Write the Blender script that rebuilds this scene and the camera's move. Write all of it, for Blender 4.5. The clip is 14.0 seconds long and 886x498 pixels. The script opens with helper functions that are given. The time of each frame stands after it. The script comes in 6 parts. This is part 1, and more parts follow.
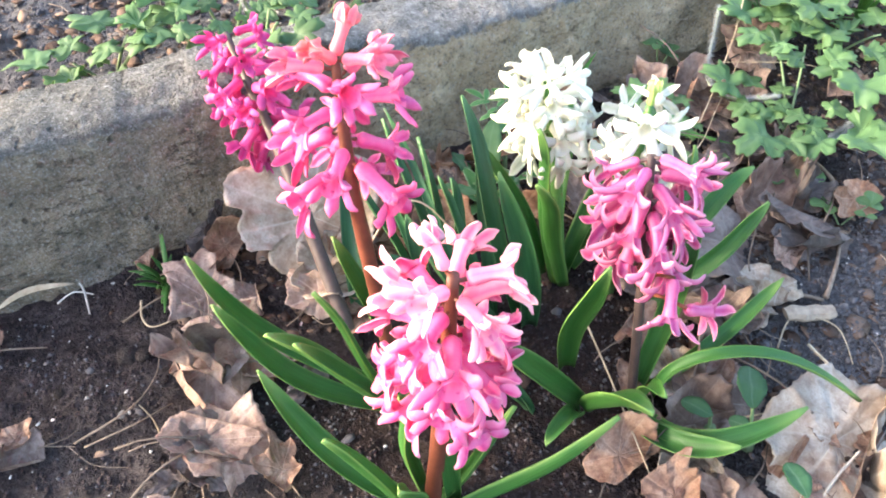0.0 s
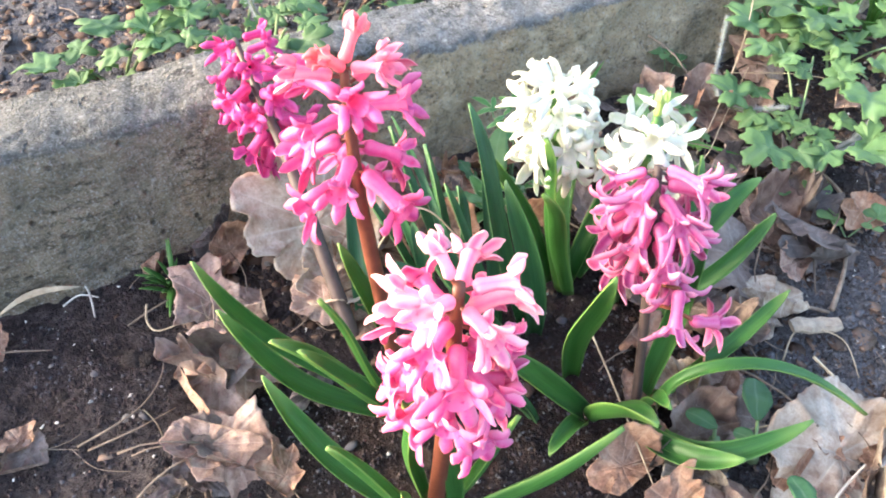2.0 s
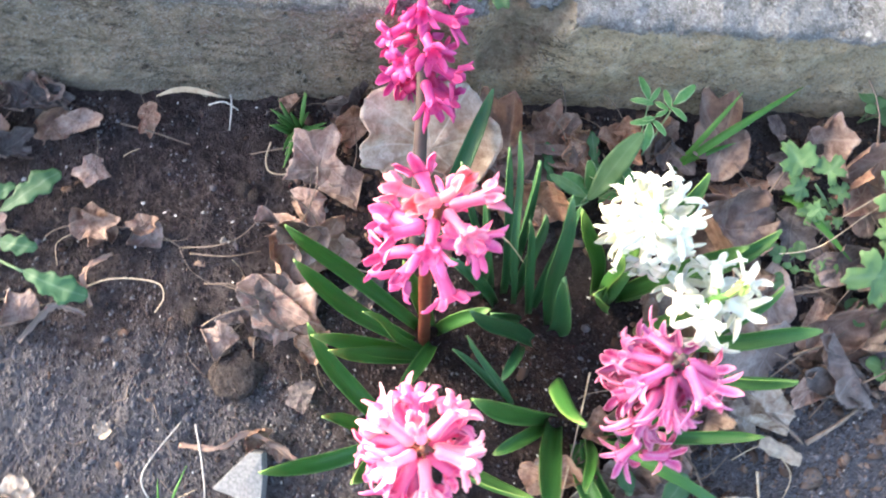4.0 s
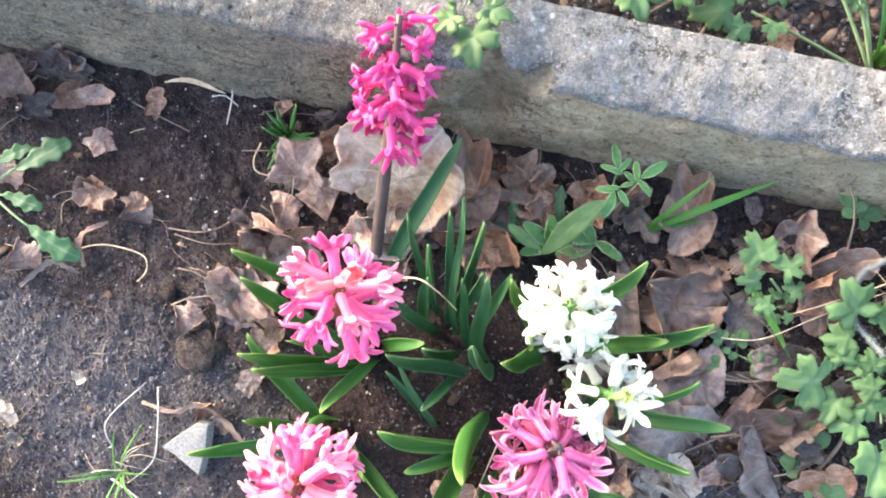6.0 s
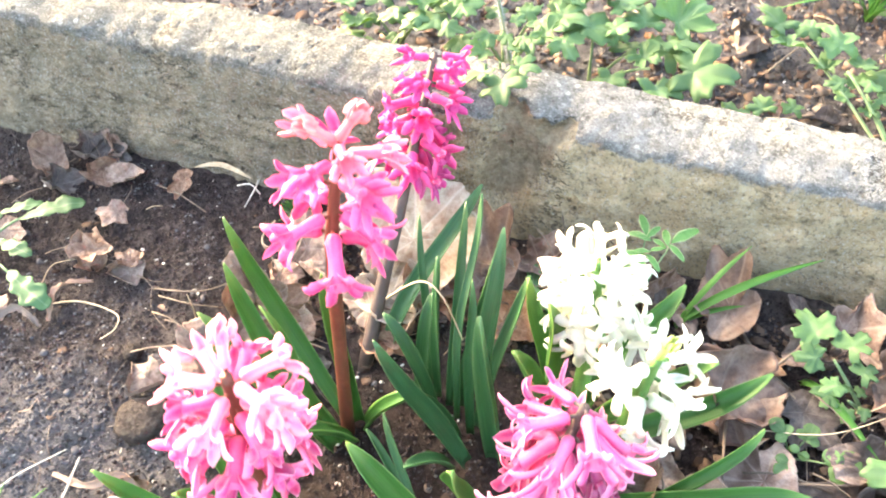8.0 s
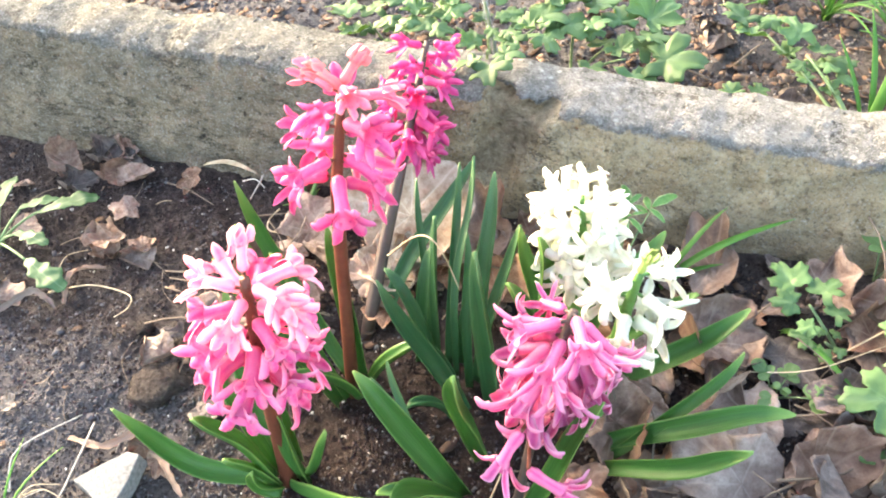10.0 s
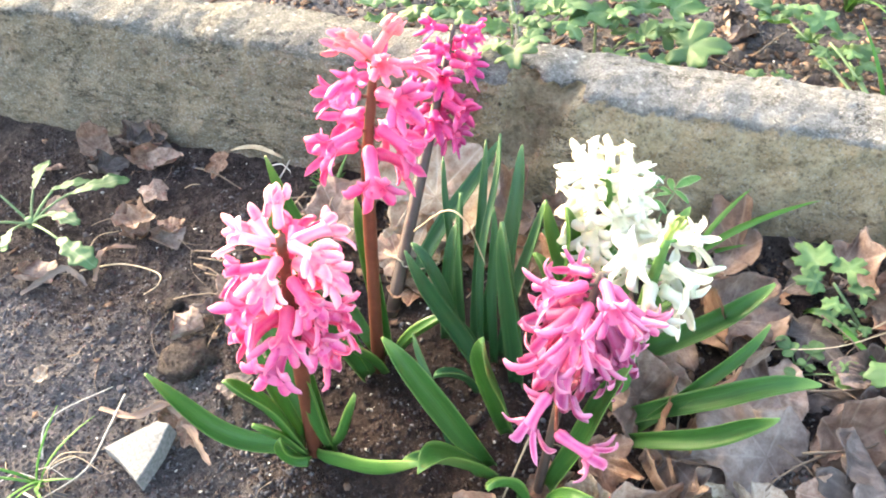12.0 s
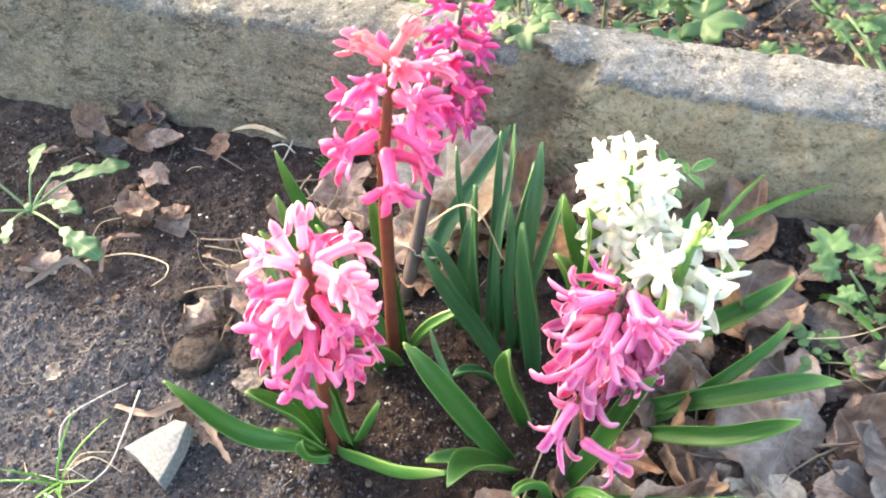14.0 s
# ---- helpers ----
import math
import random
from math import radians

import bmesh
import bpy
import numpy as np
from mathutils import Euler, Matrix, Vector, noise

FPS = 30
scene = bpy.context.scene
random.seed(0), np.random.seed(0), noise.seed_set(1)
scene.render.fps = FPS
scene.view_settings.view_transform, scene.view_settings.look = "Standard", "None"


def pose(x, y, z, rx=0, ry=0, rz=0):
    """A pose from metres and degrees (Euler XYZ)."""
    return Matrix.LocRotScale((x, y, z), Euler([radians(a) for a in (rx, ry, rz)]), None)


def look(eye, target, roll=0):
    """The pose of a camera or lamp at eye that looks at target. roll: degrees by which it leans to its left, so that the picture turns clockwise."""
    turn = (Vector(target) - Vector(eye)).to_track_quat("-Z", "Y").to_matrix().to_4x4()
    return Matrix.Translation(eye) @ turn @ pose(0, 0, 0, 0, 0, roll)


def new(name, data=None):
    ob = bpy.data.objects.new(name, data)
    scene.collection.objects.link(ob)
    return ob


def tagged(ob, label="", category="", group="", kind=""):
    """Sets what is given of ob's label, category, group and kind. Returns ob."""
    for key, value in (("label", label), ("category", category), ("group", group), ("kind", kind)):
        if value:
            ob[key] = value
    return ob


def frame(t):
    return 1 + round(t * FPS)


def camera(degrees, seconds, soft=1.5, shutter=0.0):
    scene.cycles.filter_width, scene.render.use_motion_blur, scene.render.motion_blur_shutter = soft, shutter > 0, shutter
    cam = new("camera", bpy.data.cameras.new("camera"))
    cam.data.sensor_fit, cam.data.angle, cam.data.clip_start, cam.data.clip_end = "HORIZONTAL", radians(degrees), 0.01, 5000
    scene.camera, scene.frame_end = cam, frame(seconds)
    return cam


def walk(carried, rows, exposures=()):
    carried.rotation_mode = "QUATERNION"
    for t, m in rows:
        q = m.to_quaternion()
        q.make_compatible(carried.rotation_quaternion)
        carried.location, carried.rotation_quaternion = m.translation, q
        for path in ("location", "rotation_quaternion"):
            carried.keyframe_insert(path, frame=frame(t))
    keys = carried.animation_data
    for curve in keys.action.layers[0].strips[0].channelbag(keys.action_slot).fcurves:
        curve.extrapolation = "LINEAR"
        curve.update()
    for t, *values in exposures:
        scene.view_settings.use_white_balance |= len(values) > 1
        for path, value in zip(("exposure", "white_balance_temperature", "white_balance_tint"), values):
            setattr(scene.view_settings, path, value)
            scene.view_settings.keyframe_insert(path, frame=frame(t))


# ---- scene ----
cam = camera(60.17, 14.0, soft=1.9, shutter=0.4)
PATH = [
    (0, -0.0674, -0.1555, 0.4474, 39.54, 0.54, -27.80),
    (0.5, -0.0672, -0.1551, 0.4477, 39.55, 0.52, -27.47),
    (1, -0.0672, -0.1540, 0.4475, 39.85, 0.30, -27.38),
    (1.5, -0.0685, -0.1536, 0.4485, 39.93, 0.31, -27.13),
    (2, -0.0677, -0.1541, 0.4483, 39.96, 0.34, -27.07),
    (2.2, -0.0670, -0.1539, 0.4472, 39.93, 0.19, -27.12),
    (4.3, 0.0644, 0.0944, 0.6287, 5.02, 1.67, 6.47),
    (4.5, 0.0918, 0.1203, 0.6329, 3.66, 3.40, 8.56),
    (5, 0.1048, 0.1623, 0.6420, 2.32, 4.18, 10.90),
    (5.5, 0.1069, 0.1652, 0.6444, 1.94, 3.86, 11.74),
    (6, 0.1163, 0.1594, 0.6505, 2.20, 4.46, 12.37),
    (6.3, 0.1222, 0.1513, 0.6544, 2.78, 4.14, 13.42),
    (6.5, 0.1272, 0.1343, 0.6600, 4.40, 4.25, 15.10),
    (7, 0.1251, 0.0626, 0.6953, 10.77, 1.74, 12.66),
    (7.5, 0.1478, -0.0122, 0.6588, 19.89, 3.79, 16.61),
    (8, 0.1786, -0.1025, 0.4977, 36.82, 3.56, 18.24),
    (8.5, 0.1939, -0.1565, 0.4663, 42.82, 3.88, 17.59),
    (8.7, 0.1919, -0.1369, 0.4955, 38.53, 4.24, 15.99),
    (10.8, 0.2037, -0.2075, 0.4683, 43.55, 4.02, 17.22),
    (11, 0.2031, -0.2087, 0.4682, 43.53, 3.93, 17.09),
    (11.5, 0.2019, -0.2082, 0.4673, 43.30, 4.23, 17.39),
    (12, 0.1981, -0.2065, 0.4661, 42.91, 4.59, 17.87),
    (12.5, 0.1922, -0.2050, 0.4617, 42.54, 4.78, 18.31),
    (13, 0.1889, -0.2031, 0.4573, 42.18, 4.80, 18.55),
    (13.5, 0.1853, -0.1988, 0.4526, 41.93, 4.92, 18.72),
    (14, 0.1712, -0.1795, 0.4873, 38.25, 4.48, 16.60),
]
walk(cam, [(t, pose(x, y, z, rx, ry, rz)) for t, x, y, z, rx, ry, rz in PATH],
     exposures=[(0.0, 3.18, 6400, 8.5), (2.2, 3.18, 6400, 8.5), (4.5, 3.18, 6200, 9.5), (5.5, 3.21, 6350, 9.5), (7.0, 3.42, 6550, 9.5), (7.5, 3.42, 6600, 9.5), (8.1, 4.10, 7600, 7), (8.8, 3.84, 7600, 7),
                (11.0, 3.66, 7350, 7), (13.5, 3.64, 7350, 7), (14.0, 3.50, 7250, 7)])

# ---- light ----
SUN_EL, SUN_AZ = radians(19), radians(-64)      # azimuth from +y, minus is towards -x
world = bpy.data.worlds.new("sky")
scene.world = world
world.use_nodes = True
wn = world.node_tree
wn.nodes.clear()
sky = wn.nodes.new("ShaderNodeTexSky")
sky.sky_type = "NISHITA"
sky.sun_disc = False
sky.sun_elevation, sky.sun_rotation = SUN_EL, SUN_AZ
sky.dust_density, sky.air_density, sky.ozone_density = 4.0, 1.0, 1.0
bg = wn.nodes.new("ShaderNodeBackground")
bg.inputs[1].default_value = 0.15
wout = wn.nodes.new("ShaderNodeOutputWorld")
wn.links.new(sky.outputs[0], bg.inputs[0])
wn.links.new(bg.outputs[0], wout.inputs[0])
lamp = bpy.data.lights.new("sun", "SUN")
lamp.energy, lamp.angle, lamp.color = 0.55, radians(12), (1.0, 0.93, 0.82)
sun = new("sun", lamp)
sun_dir = Vector((math.sin(SUN_AZ) * math.cos(SUN_EL), math.cos(SUN_AZ) * math.cos(SUN_EL), math.sin(SUN_EL)))
sun.matrix_world = look(sun_dir * 5, (0, 0, 0))


# ---- materials ----
class Nodes:
    """A small wrapper to write node materials in few lines."""

    def __init__(self, name):
        self.mat = bpy.data.materials.new(name)
        self.mat.use_nodes = True
        self.t = self.mat.node_tree
        self.t.nodes.clear()
        self.out = self.t.nodes.new("ShaderNodeOutputMaterial")

    def n(self, kind):
        return self.t.nodes.new("ShaderNode" + kind)

    def to(self, a, b):
        self.t.links.new(a, b)

    def coords(self):
        return self.n("TexCoord").outputs["Object"]

    def noise(self, scale, detail=4, rough=0.6, vec=None):
        node = self.n("TexNoise")
        node.inputs["Scale"].default_value = scale
        node.inputs["Detail"].default_value = detail
        node.inputs["Roughness"].default_value = rough
        self.to(vec or self.coords(), node.inputs["Vector"])
        return node.outputs["Fac"]

    def ramp(self, fac, stops):
        node = self.n("ValToRGB")
        el = node.color_ramp.elements
        while len(el) < len(stops):
            el.new(0.5)
        for e, (p, c) in zip(el, stops):
            e.position, e.color = p, (*c, 1) if len(c) == 3 else c
        self.to(fac, node.inputs[0])
        return node.outputs[0]

    def mix(self, fac, a, b, kind="MIX"):
        node = self.n("Mix")
        node.data_type, node.blend_type = "RGBA", kind
        for sock, v in ((node.inputs[0], fac), (node.inputs[6], a), (node.inputs[7], b)):
            if isinstance(v, (int, float)):
                sock.default_value = v
            elif isinstance(v, tuple):
                sock.default_value = (*v, 1)
            else:
                self.to(v, sock)
        return node.outputs[2]

    def math(self, op, a, b=0.0):
        node = self.n("Math")
        node.operation = op
        for sock, v in zip(node.inputs, (a, b)):
            if isinstance(v, (int, float)):
                sock.default_value = v
            else:
                self.to(v, sock)
        return node.outputs[0]

    def attr(self, name):
        node = self.n("Attribute")
        node.attribute_name = name
        return node.outputs["Fac"]

    def rnd(self):
        return self.n("ObjectInfo").outputs["Random"]

    def bump(self, height, strength, dist=0.001):
        node = self.n("Bump")
        node.inputs["Strength"].default_value = strength
        node.inputs["Distance"].default_value = dist
        self.to(height, node.inputs["Height"])
        return node.outputs[0]

    def finish(self, colour, rough=0.6, normal=None, lucent=0.0, spec=0.4, lit_colour=None):
        p = self.n("BsdfPrincipled")
        if isinstance(rough, (int, float)):
            p.inputs["Roughness"].default_value = rough
        else:
            self.to(rough, p.inputs["Roughness"])
        p.inputs["Specular IOR Level"].default_value = spec
        if isinstance(colour, tuple):
            p.inputs["Base Color"].default_value = (*colour, 1)
        else:
            self.to(colour, p.inputs["Base Color"])
        if normal:
            self.to(normal, p.inputs["Normal"])
        last = p.outputs[0]
        if lucent:
            tr = self.n("BsdfTranslucent")
            c = lit_colour or colour
            if isinstance(c, tuple):
                tr.inputs[0].default_value = (*c, 1)
            else:
                self.to(c, tr.inputs[0])
            m = self.n("MixShader")
            m.inputs[0].default_value = lucent
            self.to(last, m.inputs[1])
            self.to(tr.outputs[0], m.inputs[2])
            last = m.outputs[0]
        self.to(last, self.out.inputs[0])
        return self.mat


def petal_material(name, base, pale, deep, lucent=0.4, rim=0.45):
    """Waxy tepal: deep mid-stripe and throat, pale rim and tip, faint veins."""
    m = Nodes(name)
    across, along = m.attr("across"), m.attr("along")
    edge = m.math("ABSOLUTE", across)
    col = m.mix(m.math("MULTIPLY", m.ramp(edge, [(0.25, (0, 0, 0)), (1.0, (1, 1, 1))]), rim), base, pale)
    stripe = m.ramp(edge, [(0.0, (1, 1, 1)), (0.35, (0, 0, 0))])
    col = m.mix(m.math("MULTIPLY", stripe, 0.38), col, deep)
    tip = m.ramp(along, [(0.72, (0, 0, 0)), (1.0, (1, 1, 1))])
    col = m.mix(m.math("MULTIPLY", tip, rim * 0.8), col, pale)
    throat = m.ramp(along, [(0.0, (1, 1, 1)), (0.28, (0, 0, 0))])
    col = m.mix(m.math("MULTIPLY", throat, 0.5), col, deep)
    mottled = m.noise(260, 3)
    col = m.mix(m.math("MULTIPLY", m.ramp(mottled, [(0.45, (0, 0, 0)), (0.75, (1, 1, 1))]), 0.22), col, pale)
    hue = m.n("HueSaturation")
    m.to(col, hue.inputs["Color"])
    m.to(m.math("ADD", m.math("MULTIPLY", m.rnd(), 0.3), 0.85), hue.inputs["Value"])
    m.to(m.math("ADD", m.math("MULTIPLY", m.rnd(), 0.016), 0.492), hue.inputs["Hue"])
    nrm = m.bump(m.noise(900, 2), 0.12, 0.0006)
    return m.finish(hue.outputs[0], 0.42, nrm, lucent, 0.35)


def leaf_material(name, dark, light, rim, lucent=0.3, rough=0.40):
    """Fleshy strap leaf: parallel veins along its length, pale rim, lighter tip; both brightened to paint backlight."""
    m = Nodes(name)
    across, along = m.attr("across"), m.attr("along")
    comb = m.n("CombineXYZ")
    m.to(m.math("MULTIPLY", across, 9.0), comb.inputs[0])
    m.to(m.math("MULTIPLY", along, 2.2), comb.inputs[1])
    m.to(m.math("MULTIPLY", m.rnd(), 37.0), comb.inputs[2])
    vein = m.noise(1.6, 3, 0.55, comb.outputs[0])
    col = m.mix(m.ramp(vein, [(0.3, (0, 0, 0)), (0.7, (1, 1, 1))]), dark, light)
    blot = m.noise(45, 4)
    col = m.mix(m.math("MULTIPLY", m.ramp(blot, [(0.4, (0, 0, 0)), (0.8, (1, 1, 1))]), 0.45), col, light)
    # the leaf's own thin pale rim, widened with painted light from behind
    edge = m.ramp(m.math("ABSOLUTE", across), [(0.88, (0, 0, 0)), (1.0, (1, 1, 1))])
    col = m.mix(m.math("MULTIPLY", edge, 0.5), col, rim)
    # backlit glow of the tip, put into its colour
    tip = m.ramp(along, [(0.82, (0, 0, 0)), (1.0, (1, 1, 1))])
    col = m.mix(m.math("MULTIPLY", tip, 0.5), col, rim)
    nrm = m.bump(vein, 0.25, 0.001)
    return m.finish(col, rough, nrm, lucent, 0.32, m.mix(0.35, light, rim))


def plain_leaf_material(name, dark, light, vein_colour, lucent=0.35):
    """Thin herb leaf: mottled blade, pale veins from the mid-rib."""
    m = Nodes(name)
    across = m.attr("across")
    blot = m.noise(60, 5)
    col = m.mix(m.ramp(blot, [(0.35, (0, 0, 0)), (0.7, (1, 1, 1))]), dark, light)
    rib = m.ramp(m.math("ABSOLUTE", across), [(0.0, (1, 1, 1)), (0.14, (0, 0, 0))])
    col = m.mix(m.math("MULTIPLY", rib, 0.35), col, vein_colour)
    hue = m.n("HueSaturation")
    m.to(col, hue.inputs["Color"])
    m.to(m.math("ADD", m.math("MULTIPLY", m.rnd(), 0.45), 0.78), hue.inputs["Value"])
    nrm = m.bump(m.noise(220, 3), 0.35, 0.0012)
    return m.finish(hue.outputs[0], 0.5, nrm, lucent, 0.35, m.mix(0.5, light, (0.30, 0.43, 0.10)))


def variegated_material():
    """Thin leaf with a green middle and an uneven cream rim."""
    m = Nodes("ground_elder_leaf")
    blot = m.noise(70, 5)
    col = m.mix(m.ramp(blot, [(0.35, (0, 0, 0)), (0.7, (1, 1, 1))]), (0.06, 0.16, 0.04), (0.13, 0.27, 0.08))
    rim = m.math("ADD", m.math("ABSOLUTE", m.attr("across")), m.math("MULTIPLY", m.math("SUBTRACT", m.noise(160, 3), 0.5), 0.7))
    col = m.mix(m.math("MULTIPLY", m.ramp(rim, [(0.66, (0, 0, 0)), (1.0, (1, 1, 1))]), 0.75), col, (0.46, 0.52, 0.28))
    return m.finish(col, 0.5, m.bump(m.noise(220, 3), 0.35, 0.0012), 0.3, 0.35)


def dry_leaf_material(name, dark, mid, pale):
    """Dead broad leaf of unit radius: brown blotches, a net of veins, crinkles, matt to satin."""
    m = Nodes(name)
    vec = m.coords()
    shift = m.n("VectorMath")
    m.to(vec, shift.inputs[0])
    comb = m.n("CombineXYZ")
    m.to(m.math("MULTIPLY", m.rnd(), 40.0), comb.inputs[0])
    m.to(comb.outputs[0], shift.inputs[1])
    p = shift.outputs[0]
    blot = m.noise(2.6, 6, 0.62, p)
    col = m.ramp(blot, [(0.30, dark), (0.48, mid), (0.70, pale)])
    patch = m.noise(9, 5, 0.7, p)
    col = m.mix(m.math("MULTIPLY", m.ramp(patch, [(0.48, (0, 0, 0)), (0.66, (1, 1, 1))]), 0.55), col, dark)
    fine = m.noise(34, 4, 0.7, p)
    col = m.mix(m.math("MULTIPLY", m.ramp(fine, [(0.45, (0, 0, 0)), (0.7, (1, 1, 1))]), 0.35), col, dark)
    net = m.n("TexVoronoi")
    net.feature = "DISTANCE_TO_EDGE"
    net.inputs["Scale"].default_value = 5.0
    m.to(p, net.inputs["Vector"])
    lines = m.ramp(net.outputs["Distance"], [(0.0, (1, 1, 1)), (0.07, (0, 0, 0))])
    col = m.mix(m.math("MULTIPLY", lines, 0.10), col, pale)
    vein = m.ramp(m.attr("vein"), [(0.0, (1, 1, 1)), (0.14, (0, 0, 0))])
    col = m.mix(m.math("MULTIPLY", vein, 0.55), col, pale)
    hue = m.n("HueSaturation")
    m.to(col, hue.inputs["Color"])
    m.to(m.math("ADD", m.math("MULTIPLY", m.rnd(), 0.6), 0.65), hue.inputs["Value"])
    m.to(m.math("ADD", m.math("MULTIPLY", m.rnd(), 0.35), 0.82), hue.inputs["Saturation"])
    crinkle = m.n("TexVoronoi")
    crinkle.inputs["Scale"].default_value = 3.6
    m.to(p, crinkle.inputs["Vector"])
    h = m.math("ADD", m.math("MULTIPLY", crinkle.outputs["Distance"], 1.3), m.math("ADD", m.math("MULTIPLY", fine, 0.25), m.math("MULTIPLY", patch, 0.6)))
    h = m.math("SUBTRACT", h, m.math("MULTIPLY", m.math("ADD", m.math("MULTIPLY", lines, 0.4), vein), 0.18))
    return m.finish(hue.outputs[0], 0.55, m.bump(h, 0.9, 0.0016), 0.14, 0.3)


def soil_material():
    m = Nodes("soil")
    vec = m.coords()
    big = m.noise(6, 5, 0.6, vec)
    mid = m.noise(60, 6, 0.75, vec)
    small = m.noise(190, 5, 0.75, vec)
    fine = m.noise(650, 4, 0.75, vec)
    col = m.ramp(mid, [(0.32, (0.014, 0.0098, 0.0105)), (0.5, (0.040, 0.0285, 0.0290)), (0.66, (0.095, 0.073, 0.0735))])
    col = m.mix(m.ramp(big, [(0.46, (0, 0, 0)), (0.64, (0.6, 0.6, 0.6))]), col, (0.090, 0.074, 0.070))
    # pale grey of dried soil; on the right-hand patch it also paints sunlit ground
    col = m.mix(m.ramp(m.attr("dry"), [(0.25, (0, 0, 0)), (0.85, (0.85, 0.85, 0.85))]), col, (0.142, 0.132, 0.139))
    dark_soil = m.ramp(m.math("ADD", m.attr("dark_soil"), m.math("MULTIPLY", m.math("SUBTRACT", mid, 0.5), 0.8)), [(0.3, (0, 0, 0)), (0.75, (0.8, 0.8, 0.8))])
    col = m.mix(dark_soil, col, (0.026, 0.013, 0.0105))
    col = m.mix(m.math("MULTIPLY", m.ramp(small, [(0.36, (1, 1, 1)), (0.50, (0, 0, 0))]), 0.75), col, (0.012, 0.008, 0.007))
    col = m.mix(m.math("MULTIPLY", m.ramp(small, [(0.56, (0, 0, 0)), (0.70, (1, 1, 1))]), 0.6), col, (0.13, 0.105, 0.095))
    grit = m.ramp(fine, [(0.62, (0, 0, 0)), (0.72, (1, 1, 1))])
    col = m.mix(m.math("MULTIPLY", grit, 0.6), col, (0.27, 0.24, 0.22))
    h = m.math("ADD", m.math("ADD", m.math("MULTIPLY", mid, 1.6), small), m.math("MULTIPLY", fine, 0.5))
    return m.finish(col, 0.9, m.bump(h, 1.0, 0.008), 0, 0.2)


def concrete_material():
    m = Nodes("weathered_concrete")
    vec = m.coords()
    big = m.noise(8, 6, 0.6, vec)
    mid = m.noise(48, 7, 0.72, vec)
    small = m.noise(160, 5, 0.7, vec)
    fine = m.noise(520, 4, 0.7, vec)
    col = m.ramp(mid, [(0.32, (0.32, 0.238, 0.146)), (0.5, (0.49, 0.385, 0.25)), (0.68, (0.62, 0.515, 0.36))])
    dirt = m.ramp(big, [(0.40, (1, 1, 1)), (0.60, (0, 0, 0))])
    col = m.mix(m.math("MULTIPLY", dirt, 0.45), col, (0.22, 0.170, 0.108))
    # darker grey-brown skin on the left stretch of the kerb, with an uneven edge
    skin = m.math("ADD", m.attr("left_dark"), m.math("MULTIPLY", m.math("SUBTRACT", big, 0.5), 1.2))
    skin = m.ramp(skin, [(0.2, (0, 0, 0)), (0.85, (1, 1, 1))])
    flat = m.n("VectorMath")
    flat.operation = "MULTIPLY"
    m.to(vec, flat.inputs[0])
    flat.inputs[1].default_value = (1.0, 1.0, 2.2)
    streak = m.noise(42, 6, 0.7, flat.outputs[0])
    col = m.mix(m.math("MULTIPLY", m.ramp(streak, [(0.34, (1, 1, 1)), (0.5, (0, 0, 0))]), 0.3), col, (0.15, 0.112, 0.075))
    # worn upper crust: grey aggregate and pale lichen, with a ragged edge of its own
    crust = m.math("ADD", m.attr("crust"), m.math("MULTIPLY", m.math("SUBTRACT", mid, 0.5), 1.6))
    top = m.ramp(crust, [(0.45, (0, 0, 0)), (0.62, (1, 1, 1))])
    grey = m.ramp(m.noise(85, 7, 0.75, vec), [(0.34, (0.100, 0.103, 0.108)), (0.5, (0.170, 0.174, 0.182)), (0.66, (0.278, 0.284, 0.296))])
    col = m.mix(m.math("MULTIPLY", top, 0.9), col, grey)
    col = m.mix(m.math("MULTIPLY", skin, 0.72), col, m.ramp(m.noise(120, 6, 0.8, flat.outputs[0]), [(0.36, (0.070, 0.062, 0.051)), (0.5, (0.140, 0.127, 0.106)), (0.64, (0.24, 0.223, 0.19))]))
    speck = m.n("TexVoronoi")
    speck.inputs["Scale"].default_value = 100
    m.to(vec, speck.inputs["Vector"])
    spots = m.ramp(speck.outputs["Distance"], [(0.12, (1, 1, 1)), (0.30, (0, 0, 0))])
    patchy = m.ramp(m.noise(26, 4, 0.6, vec), [(0.5, (0, 0, 0)), (0.62, (1, 1, 1))])
    spots = m.math("MULTIPLY", m.math("MULTIPLY", spots, patchy), m.math("ADD", m.math("MULTIPLY", top, 0.75), 0.08))
    col = m.mix(m.math("MULTIPLY", spots, 0.8), col, (0.60, 0.60, 0.58))
    col = m.mix(m.math("MULTIPLY", m.ramp(small, [(0.33, (1, 1, 1)), (0.46, (0, 0, 0))]), 0.5), col, (0.07, 0.060, 0.048))
    col = m.mix(m.math("MULTIPLY", m.ramp(fine, [(0.55, (0, 0, 0)), (0.66, (1, 1, 1))]), 0.6), col, (0.45, 0.45, 0.44))
    grain = m.n("TexVoronoi")
    grain.inputs["Scale"].default_value = 420
    m.to(vec, grain.inputs["Vector"])
    bright = m.ramp(grain.outputs["Distance"], [(0.14, (1, 1, 1)), (0.34, (0, 0, 0))])
    some = m.ramp(m.noise(60, 4, 0.7, vec), [(0.40, (0, 0, 0)), (0.55, (1, 1, 1))])
    col = m.mix(m.math("MULTIPLY", m.math("MULTIPLY", bright, some), 0.3), col, (0.50, 0.49, 0.46))
    pit = m.n("TexVoronoi")
    pit.inputs["Scale"].default_value = 95
    m.to(vec, pit.inputs["Vector"])
    pits = m.ramp(pit.outputs["Distance"], [(0.10, (1, 1, 1)), (0.24, (0, 0, 0))])
